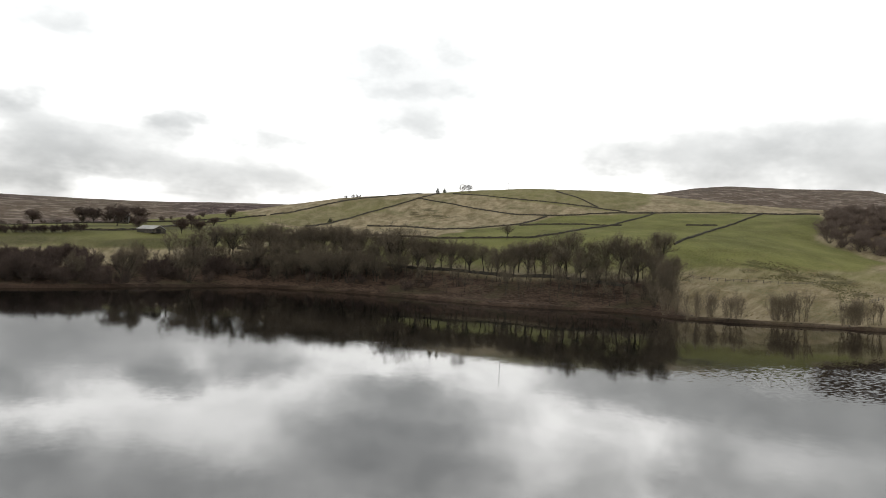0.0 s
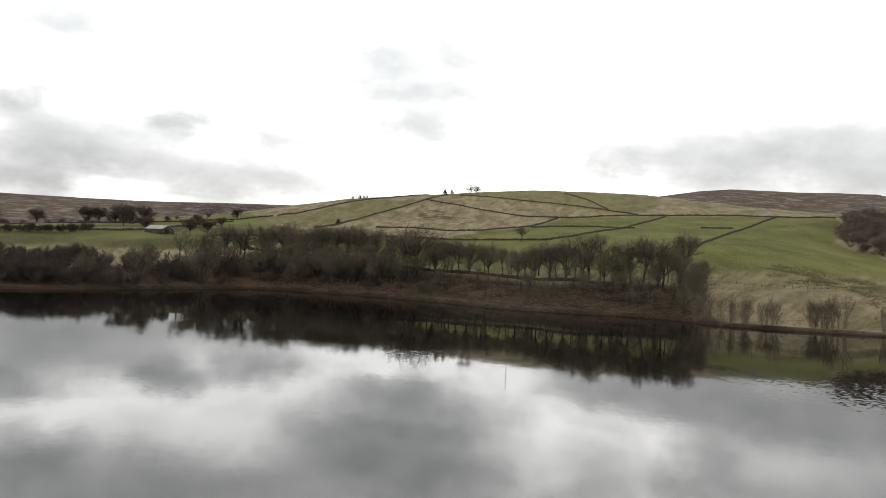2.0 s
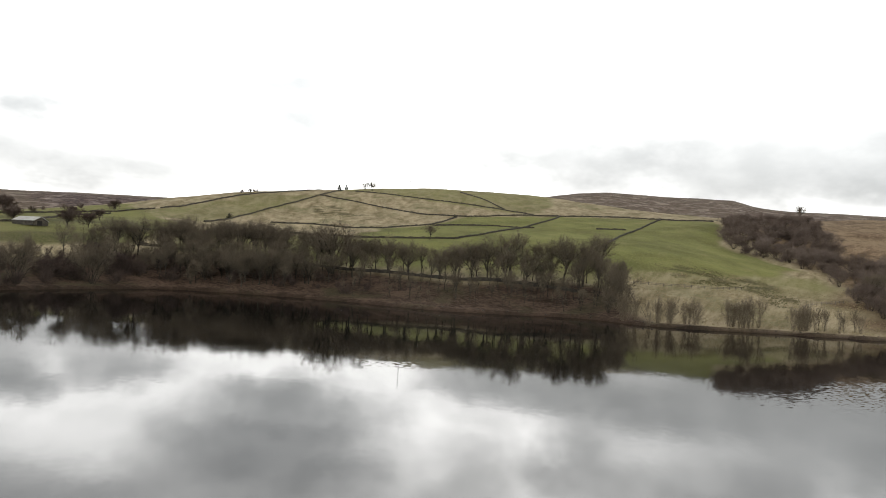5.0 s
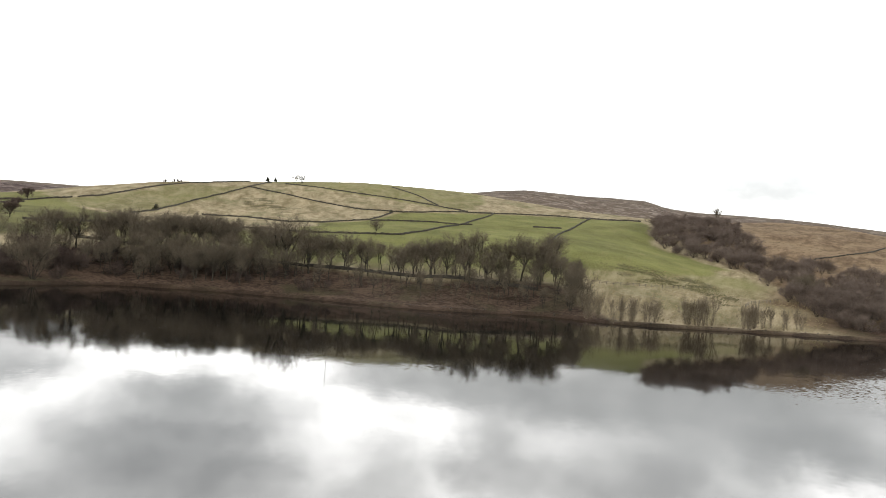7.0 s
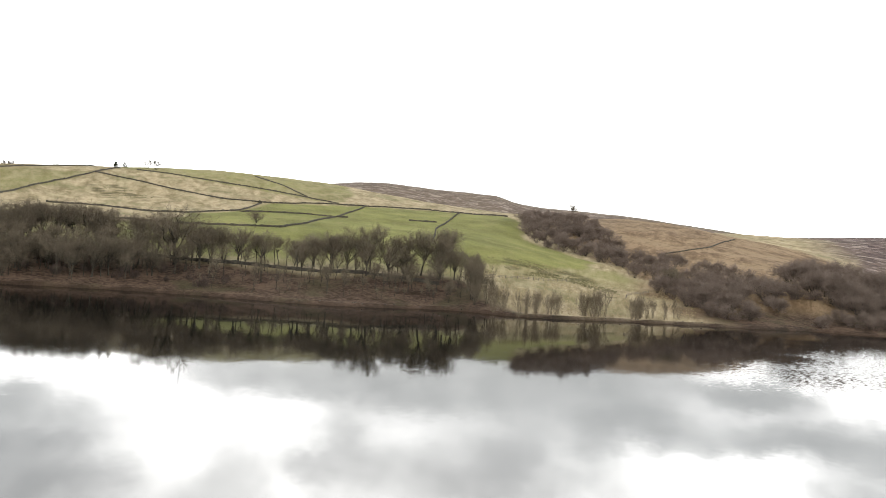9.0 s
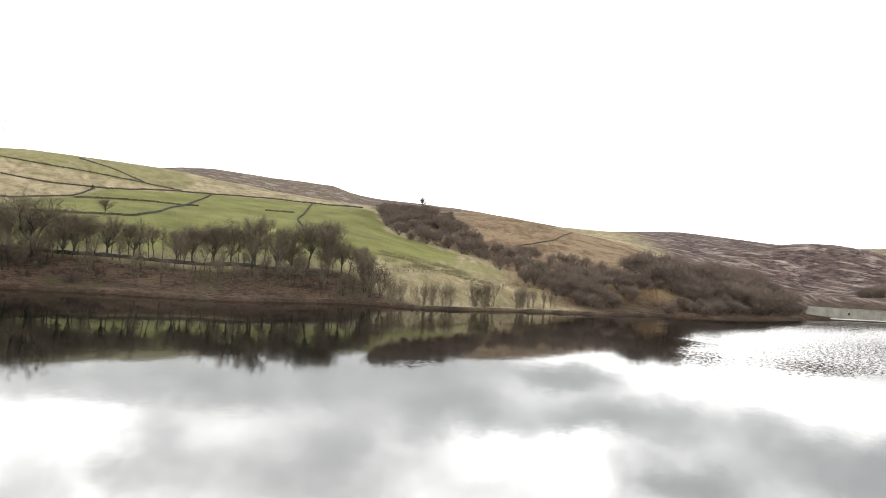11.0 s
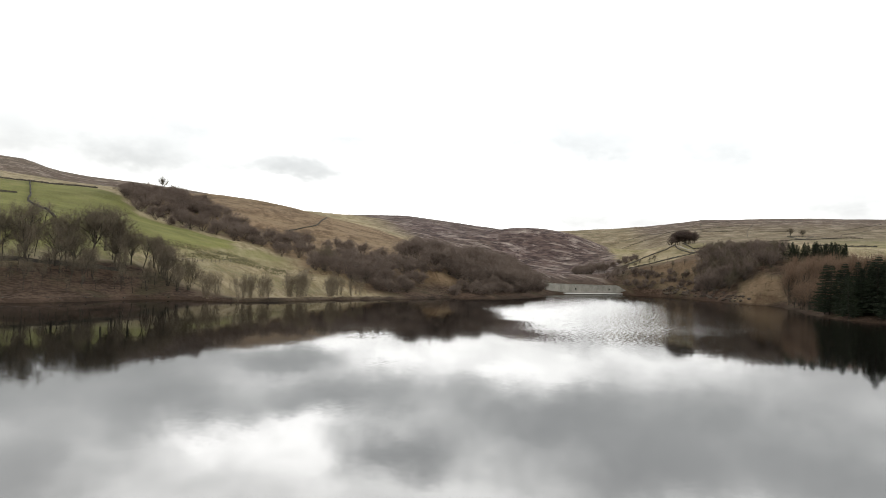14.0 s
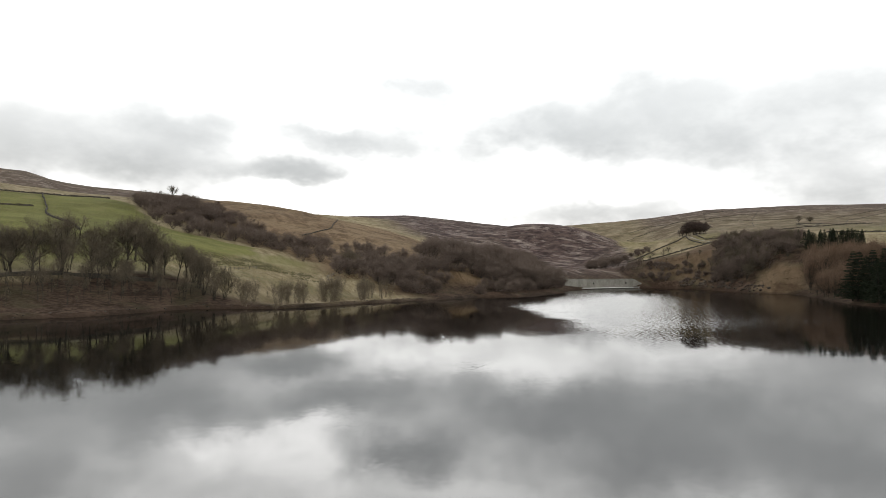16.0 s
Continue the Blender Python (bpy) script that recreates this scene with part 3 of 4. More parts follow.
def bare_tree(name, seed, height, width, fork, limbs, kids, levels, twigs_each, radius, twig, reach, spread=1.0, stems=False, lean=0.0, bark=None, twigs=None, label="", category="tree", group=""):
    """A leafless tree: a trunk up to its fork (a share of the height), or stems from one foot; rising limbs that part
    again and again, and a spray of fine twigs on every last branch. width: half the width of the crown."""
    r = random.Random(seed)
    wood, fine, tips = [], [], []
    top = Vector((lean * height * fork, 0, -0.3 if stems else height * fork))

    def loose(k):
        return Vector((r.gauss(0, k), r.gauss(0, k), r.gauss(0, k)))

    def grow(start, way, long, thick, level):
        bends = 3 if level < 2 else 2
        points, ways, d = [start], [way], way
        for _ in range(bends):
            d = (d + loose(0.15) + Vector((0, 0, 0.09))).normalized()
            points.append(points[-1] + d * long / bends)
            ways.append(d)
        end_thick = max(thick * 0.58, twig)
        for n in range(bends):
            ka, kb = n / bends, (n + 1) / bends
            (wood if level < 2 else fine).append((points[n][:], points[n + 1][:], thick + (end_thick - thick) * ka, thick + (end_thick - thick) * kb))
        if level == levels:
            for _ in range(twigs_each):
                k = r.uniform(0.0, 1.0) * bends
                n = min(int(k), bends - 1)
                root = points[n].lerp(points[n + 1], k - n)
                out = (ways[n + 1] + loose(0.6) + Vector((0, 0, 0.1))).normalized()
                tips.append((root[:], (root + out * reach * r.uniform(0.5, 1.1))[:], twig, 0))
            return
        for _ in range(2 if level < 2 else 0):
            k = bends * r.uniform(0.3, 0.95)
            n = min(int(k), bends - 1)
            aside = ways[n + 1].cross(loose(1.0)).normalized()
            grow(points[n].lerp(points[n + 1], k - n), (ways[n + 1] * 0.6 + aside).normalized(), long * r.uniform(0.2, 0.34), twig * 1.6, levels)
        for m in range(kids):
            k = bends * (1.0 if m < 2 else r.uniform(0.25, 0.95))
            n = min(int(k), bends - 1)
            d = ways[n + 1]
            aside = d.cross(loose(1.0)).normalized()
            grow(points[n].lerp(points[n + 1], k - n), (d + aside * math.tan(radians(r.uniform(18, 48)))).normalized(), long * r.uniform(0.52, 0.78), max(thick * (0.52 if m < 2 else 0.38), twig * 1.2), level + 1)

    if not stems:
        wood += bent((0, 0, -0.4), top, radius, radius * 0.75, 4, r, 0.02)
        wood.append(((0, 0, -0.4), (0, 0, 0.5), radius * 1.45, radius * 0.98))
    for n in range(limbs):
        a = math.tau * (n + r.uniform(-0.35, 0.35)) / limbs
        tilt = radians(r.uniform(5, 25) if n % 3 == 0 else r.uniform(22, 64)) * spread
        start = top + (Vector((0.25 * math.cos(a), 0.25 * math.sin(a), 0)) if stems else Vector((0, 0, -r.uniform(0, 0.22) * height * fork)))
        grow(start, Vector((math.sin(tilt) * math.cos(a), math.sin(tilt) * math.sin(a), math.cos(tilt))), height * (1 - (0 if stems else fork)) * r.uniform(0.34, 0.46), radius * (0.9 if stems else r.uniform(0.42, 0.58)), 0)
    # the crown drawn to its height and to a domed outline, widest at the middle
    ends = np.array([t[1] for t in tips])
    low, high = np.percentile(ends[:, 2], 1), np.percentile(ends[:, 2], 99.5)
    tall = (height - top.z) / (high - top.z)
    off, share = np.hypot(ends[:, 0] - top.x, ends[:, 1]), (ends[:, 2] - low) / (high - low)
    steps = np.linspace(0, 1, 9)
    now = np.array([np.percentile(np.r_[off[np.abs(share - k) < 0.13], 0.1], 93) for k in steps])
    dome = width * np.sqrt(np.clip(1 - np.abs((steps - 0.4) / 0.66) ** 2.2, 0.12, 1))
    pull = np.clip(dome / now, 0.45, 2.2)

    def drawn(lot):
        verts, faces = lot
        v = np.array(verts)
        k = np.interp((v[:, 2] - low) / (high - low), steps, pull)
        bole = np.clip(np.hypot(v[:, 0] - top.x, v[:, 1]) / (0.25 * width), 0, 1)
        v[:, :2] = (top.x, 0) + (v[:, :2] - (top.x, 0)) * (1 + (k - 1) * bole)[:, None]
        v[:, 2] = np.where(v[:, 2] > top.z, top.z + (v[:, 2] - top.z) * tall, v[:, 2])
        return v.tolist(), faces

    ob = tagged(new(name), label, category, group)
    attach("trunk", mesh_of("trunk", *drawn(tubes(wood, 5)), bark or BARK), ob)
    attach("crown", mesh_of("crown", *drawn(joined(tubes(fine, 3), sprigs(tips, seed))), twigs or TWIGS), ob)
    return ob


def conifer(name, seed, height, width, whorls, needles, bark, label, group, droop=0.25, dense=1.0, spray=0.1):
    """A conifer: a straight stem, whorls of boughs and sprays of needles on them."""
    rng = random.Random(seed)
    stem, boughs, sprays = [((0, 0, -0.4), (0, 0, height * 0.5), 0.2, 0.12), ((0, 0, height * 0.5), (0, 0, height), 0.12, 0.02)], [], []
    for n in range(whorls):
        k = (n + rng.uniform(0, 0.6)) / whorls
        z = height * (0.06 + 0.92 * k)
        reach = width * (1 - k) ** 0.8 * (0.55 + 0.45 * min(1, 6 * k + 0.4)) + 0.15
        for m in range(6):
            a = math.tau * (m + rng.uniform(-0.3, 0.3)) / 6 + n
            far = reach * rng.uniform(0.7, 1.15)
            tip = Vector((far * math.cos(a), far * math.sin(a), z - droop * far + 0.1 * far))
            root = Vector((0, 0, z))
            boughs.append((root[:], tip[:], 0.035, 0.012))
            for q in range(int(5 * dense)):
                at = root.lerp(tip, rng.uniform(0.25, 1))
                turn = a + rng.choice((-1, 1)) * rng.uniform(0.3, 1.0)
                size = rng.uniform(0.5, 1.0) * (0.35 + 0.28 * far)
                end = at + Vector((math.cos(turn) * size, math.sin(turn) * size, -0.25 * size + rng.uniform(-0.1, 0.2)))
                sprays.append((at[:], end[:], spray, 0))
    ob = tagged(new(name), label, "tree", group)
    attach("trunk", mesh_of("trunk", *tubes(stem, 6), bark), ob)
    attach("crown", mesh_of("crown", *joined(tubes(boughs, 3), sprigs(sprays, seed)), needles), ob)
    return ob


class Nursery:
    """Kinds of plant, each built once and then copied to where it stands."""

    def __init__(self):
        self.kinds, self.planted = {}, set()

    def add(self, key, ob, height):
        self.kinds.setdefault(key, []).append((ob, height))

    def plant(self, key, x, y, height, rng, tilt=0.0, wide=1.0):
        ob, own = rng.choice(self.kinds[key])
        s = height / own
        m = pose(x, y, ground_z(x, y) - 0.05, rng.uniform(-tilt, tilt), rng.uniform(-tilt, tilt), rng.uniform(0, 360)) @ Matrix.Diagonal((s * wide, s * wide, s, 1))
        if ob.name not in self.planted:
            self.planted.add(ob.name)
            ob.matrix_basis = m
            return ob
        return copy_thing_scaled(ob, m)

    def scatter(self, key, outline, count, low, high, seed, apart=2.0, wide=1.0, tops=None):
        """Plants strewn over an outline; tops keeps their heads below a level."""
        rng, area, done, tries = random.Random(seed), np.array(outline, float), [], 0
        lo, hi = area.min(0), area.max(0)
        while len(done) < count and tries < 40 * count:
            tries += 1
            x, y = rng.uniform(lo[0], hi[0]), rng.uniform(lo[1], hi[1])
            px, py = np.array([x]), np.array([y])
            if outline_distance(px, py, area)[0] > 0 or outline_distance(px, py, LAKE)[0] < 1.0:
                continue
            if any((x - a) ** 2 + (y - b) ** 2 < apart**2 for a, b in done):
                continue
            done.append((x, y))
            tall = rng.uniform(low, high)
            if tops:
                tall = max(2.5, min(tall, tops + rng.uniform(-2.5, 1.0) - ground_z(x, y)))
            self.plant(key, x, y, tall, rng, 4, wide)


def copy_thing_scaled(ob, m):
    kept = ob.matrix_basis.copy()
    ob.scale = (1, 1, 1)
    made = copy_thing(ob, m)
    ob.matrix_basis = kept
    return made


garden = Nursery()
for n in range(5):
    garden.add("oak", bare_tree("bare_tree", 11 + n, 14, 6.5 + 0.5 * (n % 3), 0.22 + 0.03 * n, 9, 5, 3, 8, 0.3, 0.0068, 1.4, 1.0, lean=0.04 * n, group="trees on the bank", label="tall leafless broadleaf tree with a spreading grey-brown crown on the bank"), 14)
for n in range(4):
    garden.add("slim", bare_tree("slender_tree", 31 + n, 12, 3.1 + 0.3 * n, 0.34 + 0.045 * n, 6, 4, 3, 8, 0.17, 0.007, 1.2, 0.85, lean=0.06 * n, group="slender trees on the bank", label="slender leafless tree with a narrow twiggy crown"), 12)
for n in range(3):
    garden.add("multi", bare_tree("alder_tree", 51 + n, 10, 4.2, 0.0, 8, 4, 3, 12, 0.11, 0.0105, 1.4, 0.75, True, group="alders on the bank", label="many-stemmed leafless alder with a dense brown crown"), 10)
for n in range(3):
    garden.add("shrub", bare_tree("willow_shrub", 71 + n, 6, 3.3, 0.0, 9, 4, 2, 26, 0.05, 0.011, 1.2, 1.05, True, twigs=SCRUB_TWIGS, category="shrub", group="waterside scrub", label="dense leafless grey-brown scrub willow near the water"), 6)
for n in range(4):
    garden.add("sapling", bare_tree("birch_sapling", 91 + n, 7, 1.5 + 0.25 * n, 0.0, 5 + n, 3, 2, 9, 0.05, 0.0135, 0.8, 0.45, True, bark=PALE_TWIGS, twigs=PALE_TWIGS, category="sapling", group="saplings at the water's edge", label="thin leafless birch sapling at the water's edge"), 7)
for n in range(4):
    garden.add("stick", bare_tree("bank_sapling", 101 + n, 5, 1.0 + 0.15 * n, 0.4, 4, 3, 2, 4, 0.075, 0.009, 0.5, 0.8, lean=0.14 * n - 0.1, category="sapling", group="saplings on the bank", label="small crooked leafless sapling on the leaf-strewn bank"), 5)
for n in range(4):
    garden.add("thicket", bare_tree(("alder_tree", "birch_tree")[n % 2], 151 + n, 10, 4.6, 0.0, 9, 4, 3, 12, 0.1, 0.0125, 1.6, 0.9, True, twigs=THICKET_TWIGS, group="alders on the bank", label=("many-stemmed leafless alder with a dense purple-brown crown", "bushy leafless downy birch with a purple-brown crown")[n % 2]), 10)
    garden.add("underwood", bare_tree("willow_shrub", 161 + n, 6, 3.5, 0.0, 10, 4, 2, 24, 0.05, 0.013, 1.4, 1.1, True, twigs=THICKET_TWIGS, category="shrub", group="waterside scrub", label="dense leafless grey-brown scrub willow near the water"), 6)
for n in range(3):
    garden.add("spruce", conifer("spruce_tree", 111 + n, 16, 3.2, 34, NEEDLES, BARK, "dark green spruce in a small plantation by the water", "spruces by the water", 0.2, 3.4, 0.16), 16)
    garden.add("larch", bare_tree("larch_tree", 121 + n, 16, 3.3, 0.14, 16, 4, 2, 22, 0.2, 0.013, 1.3, 0.95, twigs=LARCH, group="larches by the water", label="leafless orange-brown larch beside the dark spruces"), 16)
for n in range(3):
    garden.add("parkland", bare_tree("sycamore_tree", 201 + n, 12, 6.4, 0.16, 10, 4, 3, 22, 0.3, 0.014, 1.6, twigs=SCRUB_TWIGS, group="trees round the farm", label="broad leafless sycamore with a dense rounded crown by the fields"), 12)
garden.add("ivy", conifer("holly_bush", 131, 5, 2.2, 12, EVERGREEN, BARK, "rounded dark evergreen holly bush", "dark evergreen bushes", 0.1, 2.4, 0.2), 5)

# Trees that stand singly: place and height.
BIG_OAKS = [(32, 238, 17), (49, 234, 16.6), (-9, 250, 13.5), (19, 239, 13.5), (55, 231, 15.5), (68, 252, 16), (-39, 264, 13), (-79, 263, 15)]
ROW_TREES = [(-17, 253, 13.2), (-2, 248, 12.5), (3, 250, 11), (11, 247, 10.5), (24, 238, 14.6), (39, 236, 13.4), (60, 230, 11.5), (65, 226, 11), (41, 230, 11), (-22, 259, 12), (36, 240, 12), (28, 241, 12.5), (-13, 256, 11), (6, 247, 11), (14, 244, 11.5), (58, 236, 13), (46, 239, 13), (29, 233, 12), (36, 231, 12.5), (52, 226, 12), (16, 249, 12), (22, 246, 12.5), (8, 241, 11), (63, 238, 12)]
WEST_TREES = [(-45, 264, 13.5), (-53, 267, 14.5), (-61, 265, 14), (-69, 269, 13), (-75, 269, 12), (-57, 271, 12.4), (-49, 264, 13), (-65, 265, 13), (-34, 263, 11.6), (-100, 253, 13), (-94, 256, 14), (-87, 260, 13.4), (-69, 275, 13), (-59, 277, 13.5), (-48, 279, 12.4), (-35, 273, 12), (-83, 268, 13)]
SLOPE_TREES = [(-62, 245, 10), (-47, 247, 10), (-55, 234, 9), (-25, 246, 9), (-5, 230, 8), (9, 223, 6), (14, 210, 8), (10, 213, 8.5), (21, 214, 6), (37, 217, 6.5), (47, 208, 7), (33, 216, 7), (1, 228, 6), (28, 222, 6.5), (53, 212, 9), (60, 217, 9), (-20, 234, 8), (-36, 240, 9), (-70, 244, 10), (-42, 234, 8)]
LEFT_TREES = [(-109, 234, 14), (-102, 240, 14), (-105, 199, 13.5), (-115, 189, 9), (-93, 216, 13), (-81, 237, 11), (-100, 226, 12), (-95, 232, 13)]
FARM_TREES = [(-249, 454, 9), (-258, 457, 8), (-166, 321, 6.5), (-143, 318, 7), (-136, 322, 6.5), (-285, 470, 11), (-275, 466, 10), (-213, 386, 12), (-235, 452, 11), (-187, 497, 7), (-345, 452, 10), (-320, 420, 10), (-173, 397, 7), (-162, 404, 6), (-330, 480, 10), (-365, 460, 9)]
HILL_TREES = [(15, 350, 8.5), (159, 228, 11)]
rng = random.Random(5)
for x, y, h in BIG_OAKS:
    garden.plant("oak", x, y, h, rng, 2, 1.15)
garden.plant("oak", -28, 251, 19, rng, 1, 1.45)
garden.plant("oak", -21, 247, 15, rng, 2, 1.0)
for x, y, h in ROW_TREES:
    garden.plant(rng.choice(("oak", "oak", "slim")), x, y, h, rng, 3, 1.05)
for x, y, h in WEST_TREES:
    garden.plant(rng.choice(("oak", "oak", "slim")), x, y, h, rng, 3, 1.05)
for x, y, h in SLOPE_TREES:
    garden.plant(rng.choice(("stick", "slim")), x, y, h, rng, 6)
for x, y, h in LEFT_TREES:
    garden.plant(rng.choice(("multi", "slim")), x, y, h, rng, 3)
for x, y, h in [(56, 210, 12), (60, 216, 12), (58, 204, 10), (63, 221, 11), (54, 204, 8)]:
    garden.plant("multi", x, y, h, rng, 3)
# Clumps of saplings on the grass: middle, spread along the shore, how many, height.
for x, y, far, many, h in [(56, 193, 3, 7, 9.0), (66, 186.5, 8, 18, 8.5), (85, 185, 5, 14, 10.0), (99, 184, 7, 14, 8.5), (113, 184, 6, 9, 7.0)]:
    for _ in range(many):
        garden.plant("sapling", x + rng.uniform(-far, far), y + rng.uniform(-1.2, 2.4), h * rng.uniform(0.65, 1.05), rng, 4)
for x, y, h in FARM_TREES:
    garden.plant("parkland", x, y, 1.15 * h, rng, 2, 1.15)
for x, y, h in HILL_TREES:
    garden.plant("oak", x, y, h, rng, 2, 1.15)
for x, y, h in [(-44, 680, 5.5), (-37, 678, 5), (245, 455, 6), (226, 432, 5), (-110, 490, 4), (50, 519, 3)]:
    garden.plant("ivy", x, y, h, rng, 2)
for x, y, h in [(-120, 627, 4), (-126, 623, 3.5), (-115, 635, 3), (-117, 631, 3.5), (-110, 494, 4)]:
    garden.plant("shrub", x, y, h, rng, 2)

for x, y, h in [(-19, 672, 10), (-12, 675, 9)]:
    garden.plant("multi", x, y, h, rng, 2, 1.3)
garden.plant("oak", 337, 528, 14, rng, 2, 0.75)
for x, y, h in [(820, 22, 11), (808, 10, 9), (1299, -18, 12)]:
    garden.plant("oak", x, y, h, rng, 2)

# Thickets.
garden.scatter("thicket", [(222, 440), (300, 476), (305, 470), (250, 378), (214, 318), (190, 290), (180, 300), (179, 346), (183, 369), (214, 424)], 88, 6, 9.5, 1, 3.4, 1.55)
garden.scatter("underwood", [(222, 440), (300, 476), (305, 470), (250, 378), (214, 318), (190, 290), (180, 300), (179, 346), (183, 369), (214, 424)], 46, 3.5, 6, 2, 3.4, 1.5)
garden.scatter("thicket", [(226, 310), (182, 292), (176, 276), (166, 253), (146, 222), (136, 196), (150, 186), (200, 210), (228, 291)], 66, 5, 9, 3, 3.6, 1.5)
garden.scatter("underwood", [(150, 212), (128, 188), (160, 176), (190, 160), (235, 162), (220, 200), (180, 230)], 48, 4, 7, 4, 3.4, 1.4)
garden.scatter("thicket", [(190, 170), (240, 162), (292, 172), (300, 200), (250, 235), (215, 225)], 90, 8, 13, 5, 4.0, 1.5)
garden.scatter("underwood", [(182, 162), (244, 159), (298, 170), (298, 182), (200, 185)], 32, 4, 7, 6, 3.8, 1.4)
garden.scatter("shrub", [(-160, 140), (-114, 168), (-93, 212), (-77, 235), (-84, 258), (-115, 240), (-165, 190)], 96, 3.5, 8, 7, 2.6, 1.25)
garden.scatter("shrub", [(-78, 236), (-40, 230), (0, 208), (10, 216), (-30, 246), (-75, 258)], 7, 2.0, 3.5, 8, 5.0, 1.0)
garden.scatter("stick", [(-80, 240), (-40, 231), (0, 210), (46, 205), (56, 209), (20, 228), (-30, 248), (-75, 258)], 80, 2.5, 6.5, 9, 2.2)
garden.scatter("slim", [(-100, 258), (-70, 268), (-30, 256), (10, 246), (50, 233), (58, 222), (48, 218), (5, 230), (-35, 242), (-75, 250)], 52, 7.5, 12, 21, 3.4, 1.1)
garden.scatter("slim", [(-84, 240), (-66, 236), (-34, 236), (-26, 248), (-40, 256), (-78, 258)], 30, 8, 12, 26, 3.8, 1.1)
garden.scatter("slim", [(-30, 236), (0, 213), (46, 207), (58, 212), (50, 222), (5, 230)], 18, 6, 10, 25, 4.0, 1.0)
garden.scatter("thicket", [(362, 78), (372, 82), (392, 90), (425, 92), (480, 84), (490, 40), (385, 40), (378, 54), (368, 70)], 54, 10, 14, 10, 4.2, 1.2, 43.5)
garden.scatter("multi", [(368, 76), (395, 88), (440, 86), (484, 60), (430, 45), (388, 45)], 64, 8, 13, 11, 4.5, 1.3, 42.5)
garden.scatter("underwood", [(400, 142), (408, 118), (372, 85), (390, 80), (420, 110), (430, 140)], 38, 3, 6, 12, 3.0, 1.2)
for x, y, h in [(402, 95, 9), (397, 89, 10), (406, 92, 9), (408, 100, 8), (411, 108, 7)]:
    garden.plant("slim", x, y, h, rng, 3)
for x, y, h in [(412, 152, 7), (418, 150, 8), (424, 147, 8), (407, 155, 6)]:
    garden.plant("thicket", x, y, h, rng, 3)
garden.scatter("larch", [(244, 40), (262, 41), (296, 40), (296, 22), (246, 24)], 34, 10, 15, 44, 3.2, 1.3)
garden.scatter("larch", [(298, 40), (335, 43), (362, 41), (380, 12), (380, -30), (296, 4)], 64, 20, 28, 13, 3.4, 1.35, 30.5)
garden.scatter("spruce", [(186, 26), (205, 34), (226, 37), (240, 12), (290, -40), (190, -20)], 84, 14, 24, 14, 2.7, 1.3, 24.0)
garden.scatter("spruce", [(394, 42), (414, 42), (412, 6), (390, 8)], 36, 9, 13, 15, 2.4, 1.2, 42.5)
garden.scatter("underwood", [(215, 37), (280, 44), (325, 50), (322, 56), (270, 48), (212, 40)], 41, 3, 6, 16, 2.2, 1.2)
for x, y, h in [(592, 122, 15), (588, 128, 12), (596, 117, 13), (584, 131, 9), (599, 112, 10), (594, 127, 13), (586, 119, 12), (590, 125, 14), (597, 121, 13), (588, 115, 11), (593, 113, 12), (600, 117, 10)]:
    garden.plant("parkland", x, y, h, rng, 2, 1.0)
garden.scatter("underwood", [(-420, 480), (-250, 462), (-180, 505), (-180, 525), (-260, 500), (-420, 530)], 25, 3, 6, 18, 6.0, 1.2)
garden.scatter("underwood", [(495, 156), (540, 152), (555, 162), (515, 186)], 12, 4, 6, 19, 3.8, 1.2)

garden.scatter("slim", [(404, 140), (412, 116), (385, 90), (400, 84), (440, 110), (462, 140), (430, 148)], 18, 5, 8, 31, 5.0, 1.2)
garden.scatter("thicket", [(418, 168), (450, 164), (478, 172), (500, 188), (470, 196), (430, 184)], 20, 6, 10, 32, 4.5, 1.3)
garden.scatter("stick", [(330, 56), (345, 66), (372, 60), (368, 50), (345, 43)], 8, 2, 3.5, 33, 3.0, 1.2)

for x, y in [(-262 + 79 * k / 44, 232 + 69 * k / 44) for k in range(45)]:
    garden.plant("shrub", x + rng.uniform(-0.8, 0.8), y + rng.uniform(-0.8, 0.8), rng.uniform(3.6, 4.6), rng, 3, 1.1)

garden.scatter("oak", [(-104, 246), (-84, 240), (-40, 233), (-24, 240), (-34, 264), (-98, 272)], 26, 9, 12.5, 41, 4.5, 1.1)
garden.scatter("multi", [(-104, 240), (-84, 238), (-50, 234), (-40, 244), (-60, 256), (-98, 262)], 14, 6, 10, 42, 5.0, 1.1)
garden.scatter("shrub", [(-100, 232), (-78, 236), (-40, 230), (-20, 222), (-20, 240), (-70, 256), (-100, 250)], 16, 2.5, 4.5, 43, 5.0, 1.1)

# Kinds that found no place are cleared away.
for stock in garden.kinds.values():
    for ob, _ in stock:
        if ob.name not in garden.planted:
            for piece in list(ob.children):
                bpy.data.objects.remove(piece)
            bpy.data.objects.remove(ob)

# ---------------------------------------------------------------- walls and buildings
def along(points, step):
    """Places every step metres along a line."""
    p = np.array(points, float)
    far = np.r_[0, np.cumsum(np.hypot(*np.diff(p, axis=0).T))]
    k = np.linspace(0, far[-1], max(2, int(far[-1] / step) + 1))
    return np.stack([np.interp(k, far, p[:, 0]), np.interp(k, far, p[:, 1])], 1)


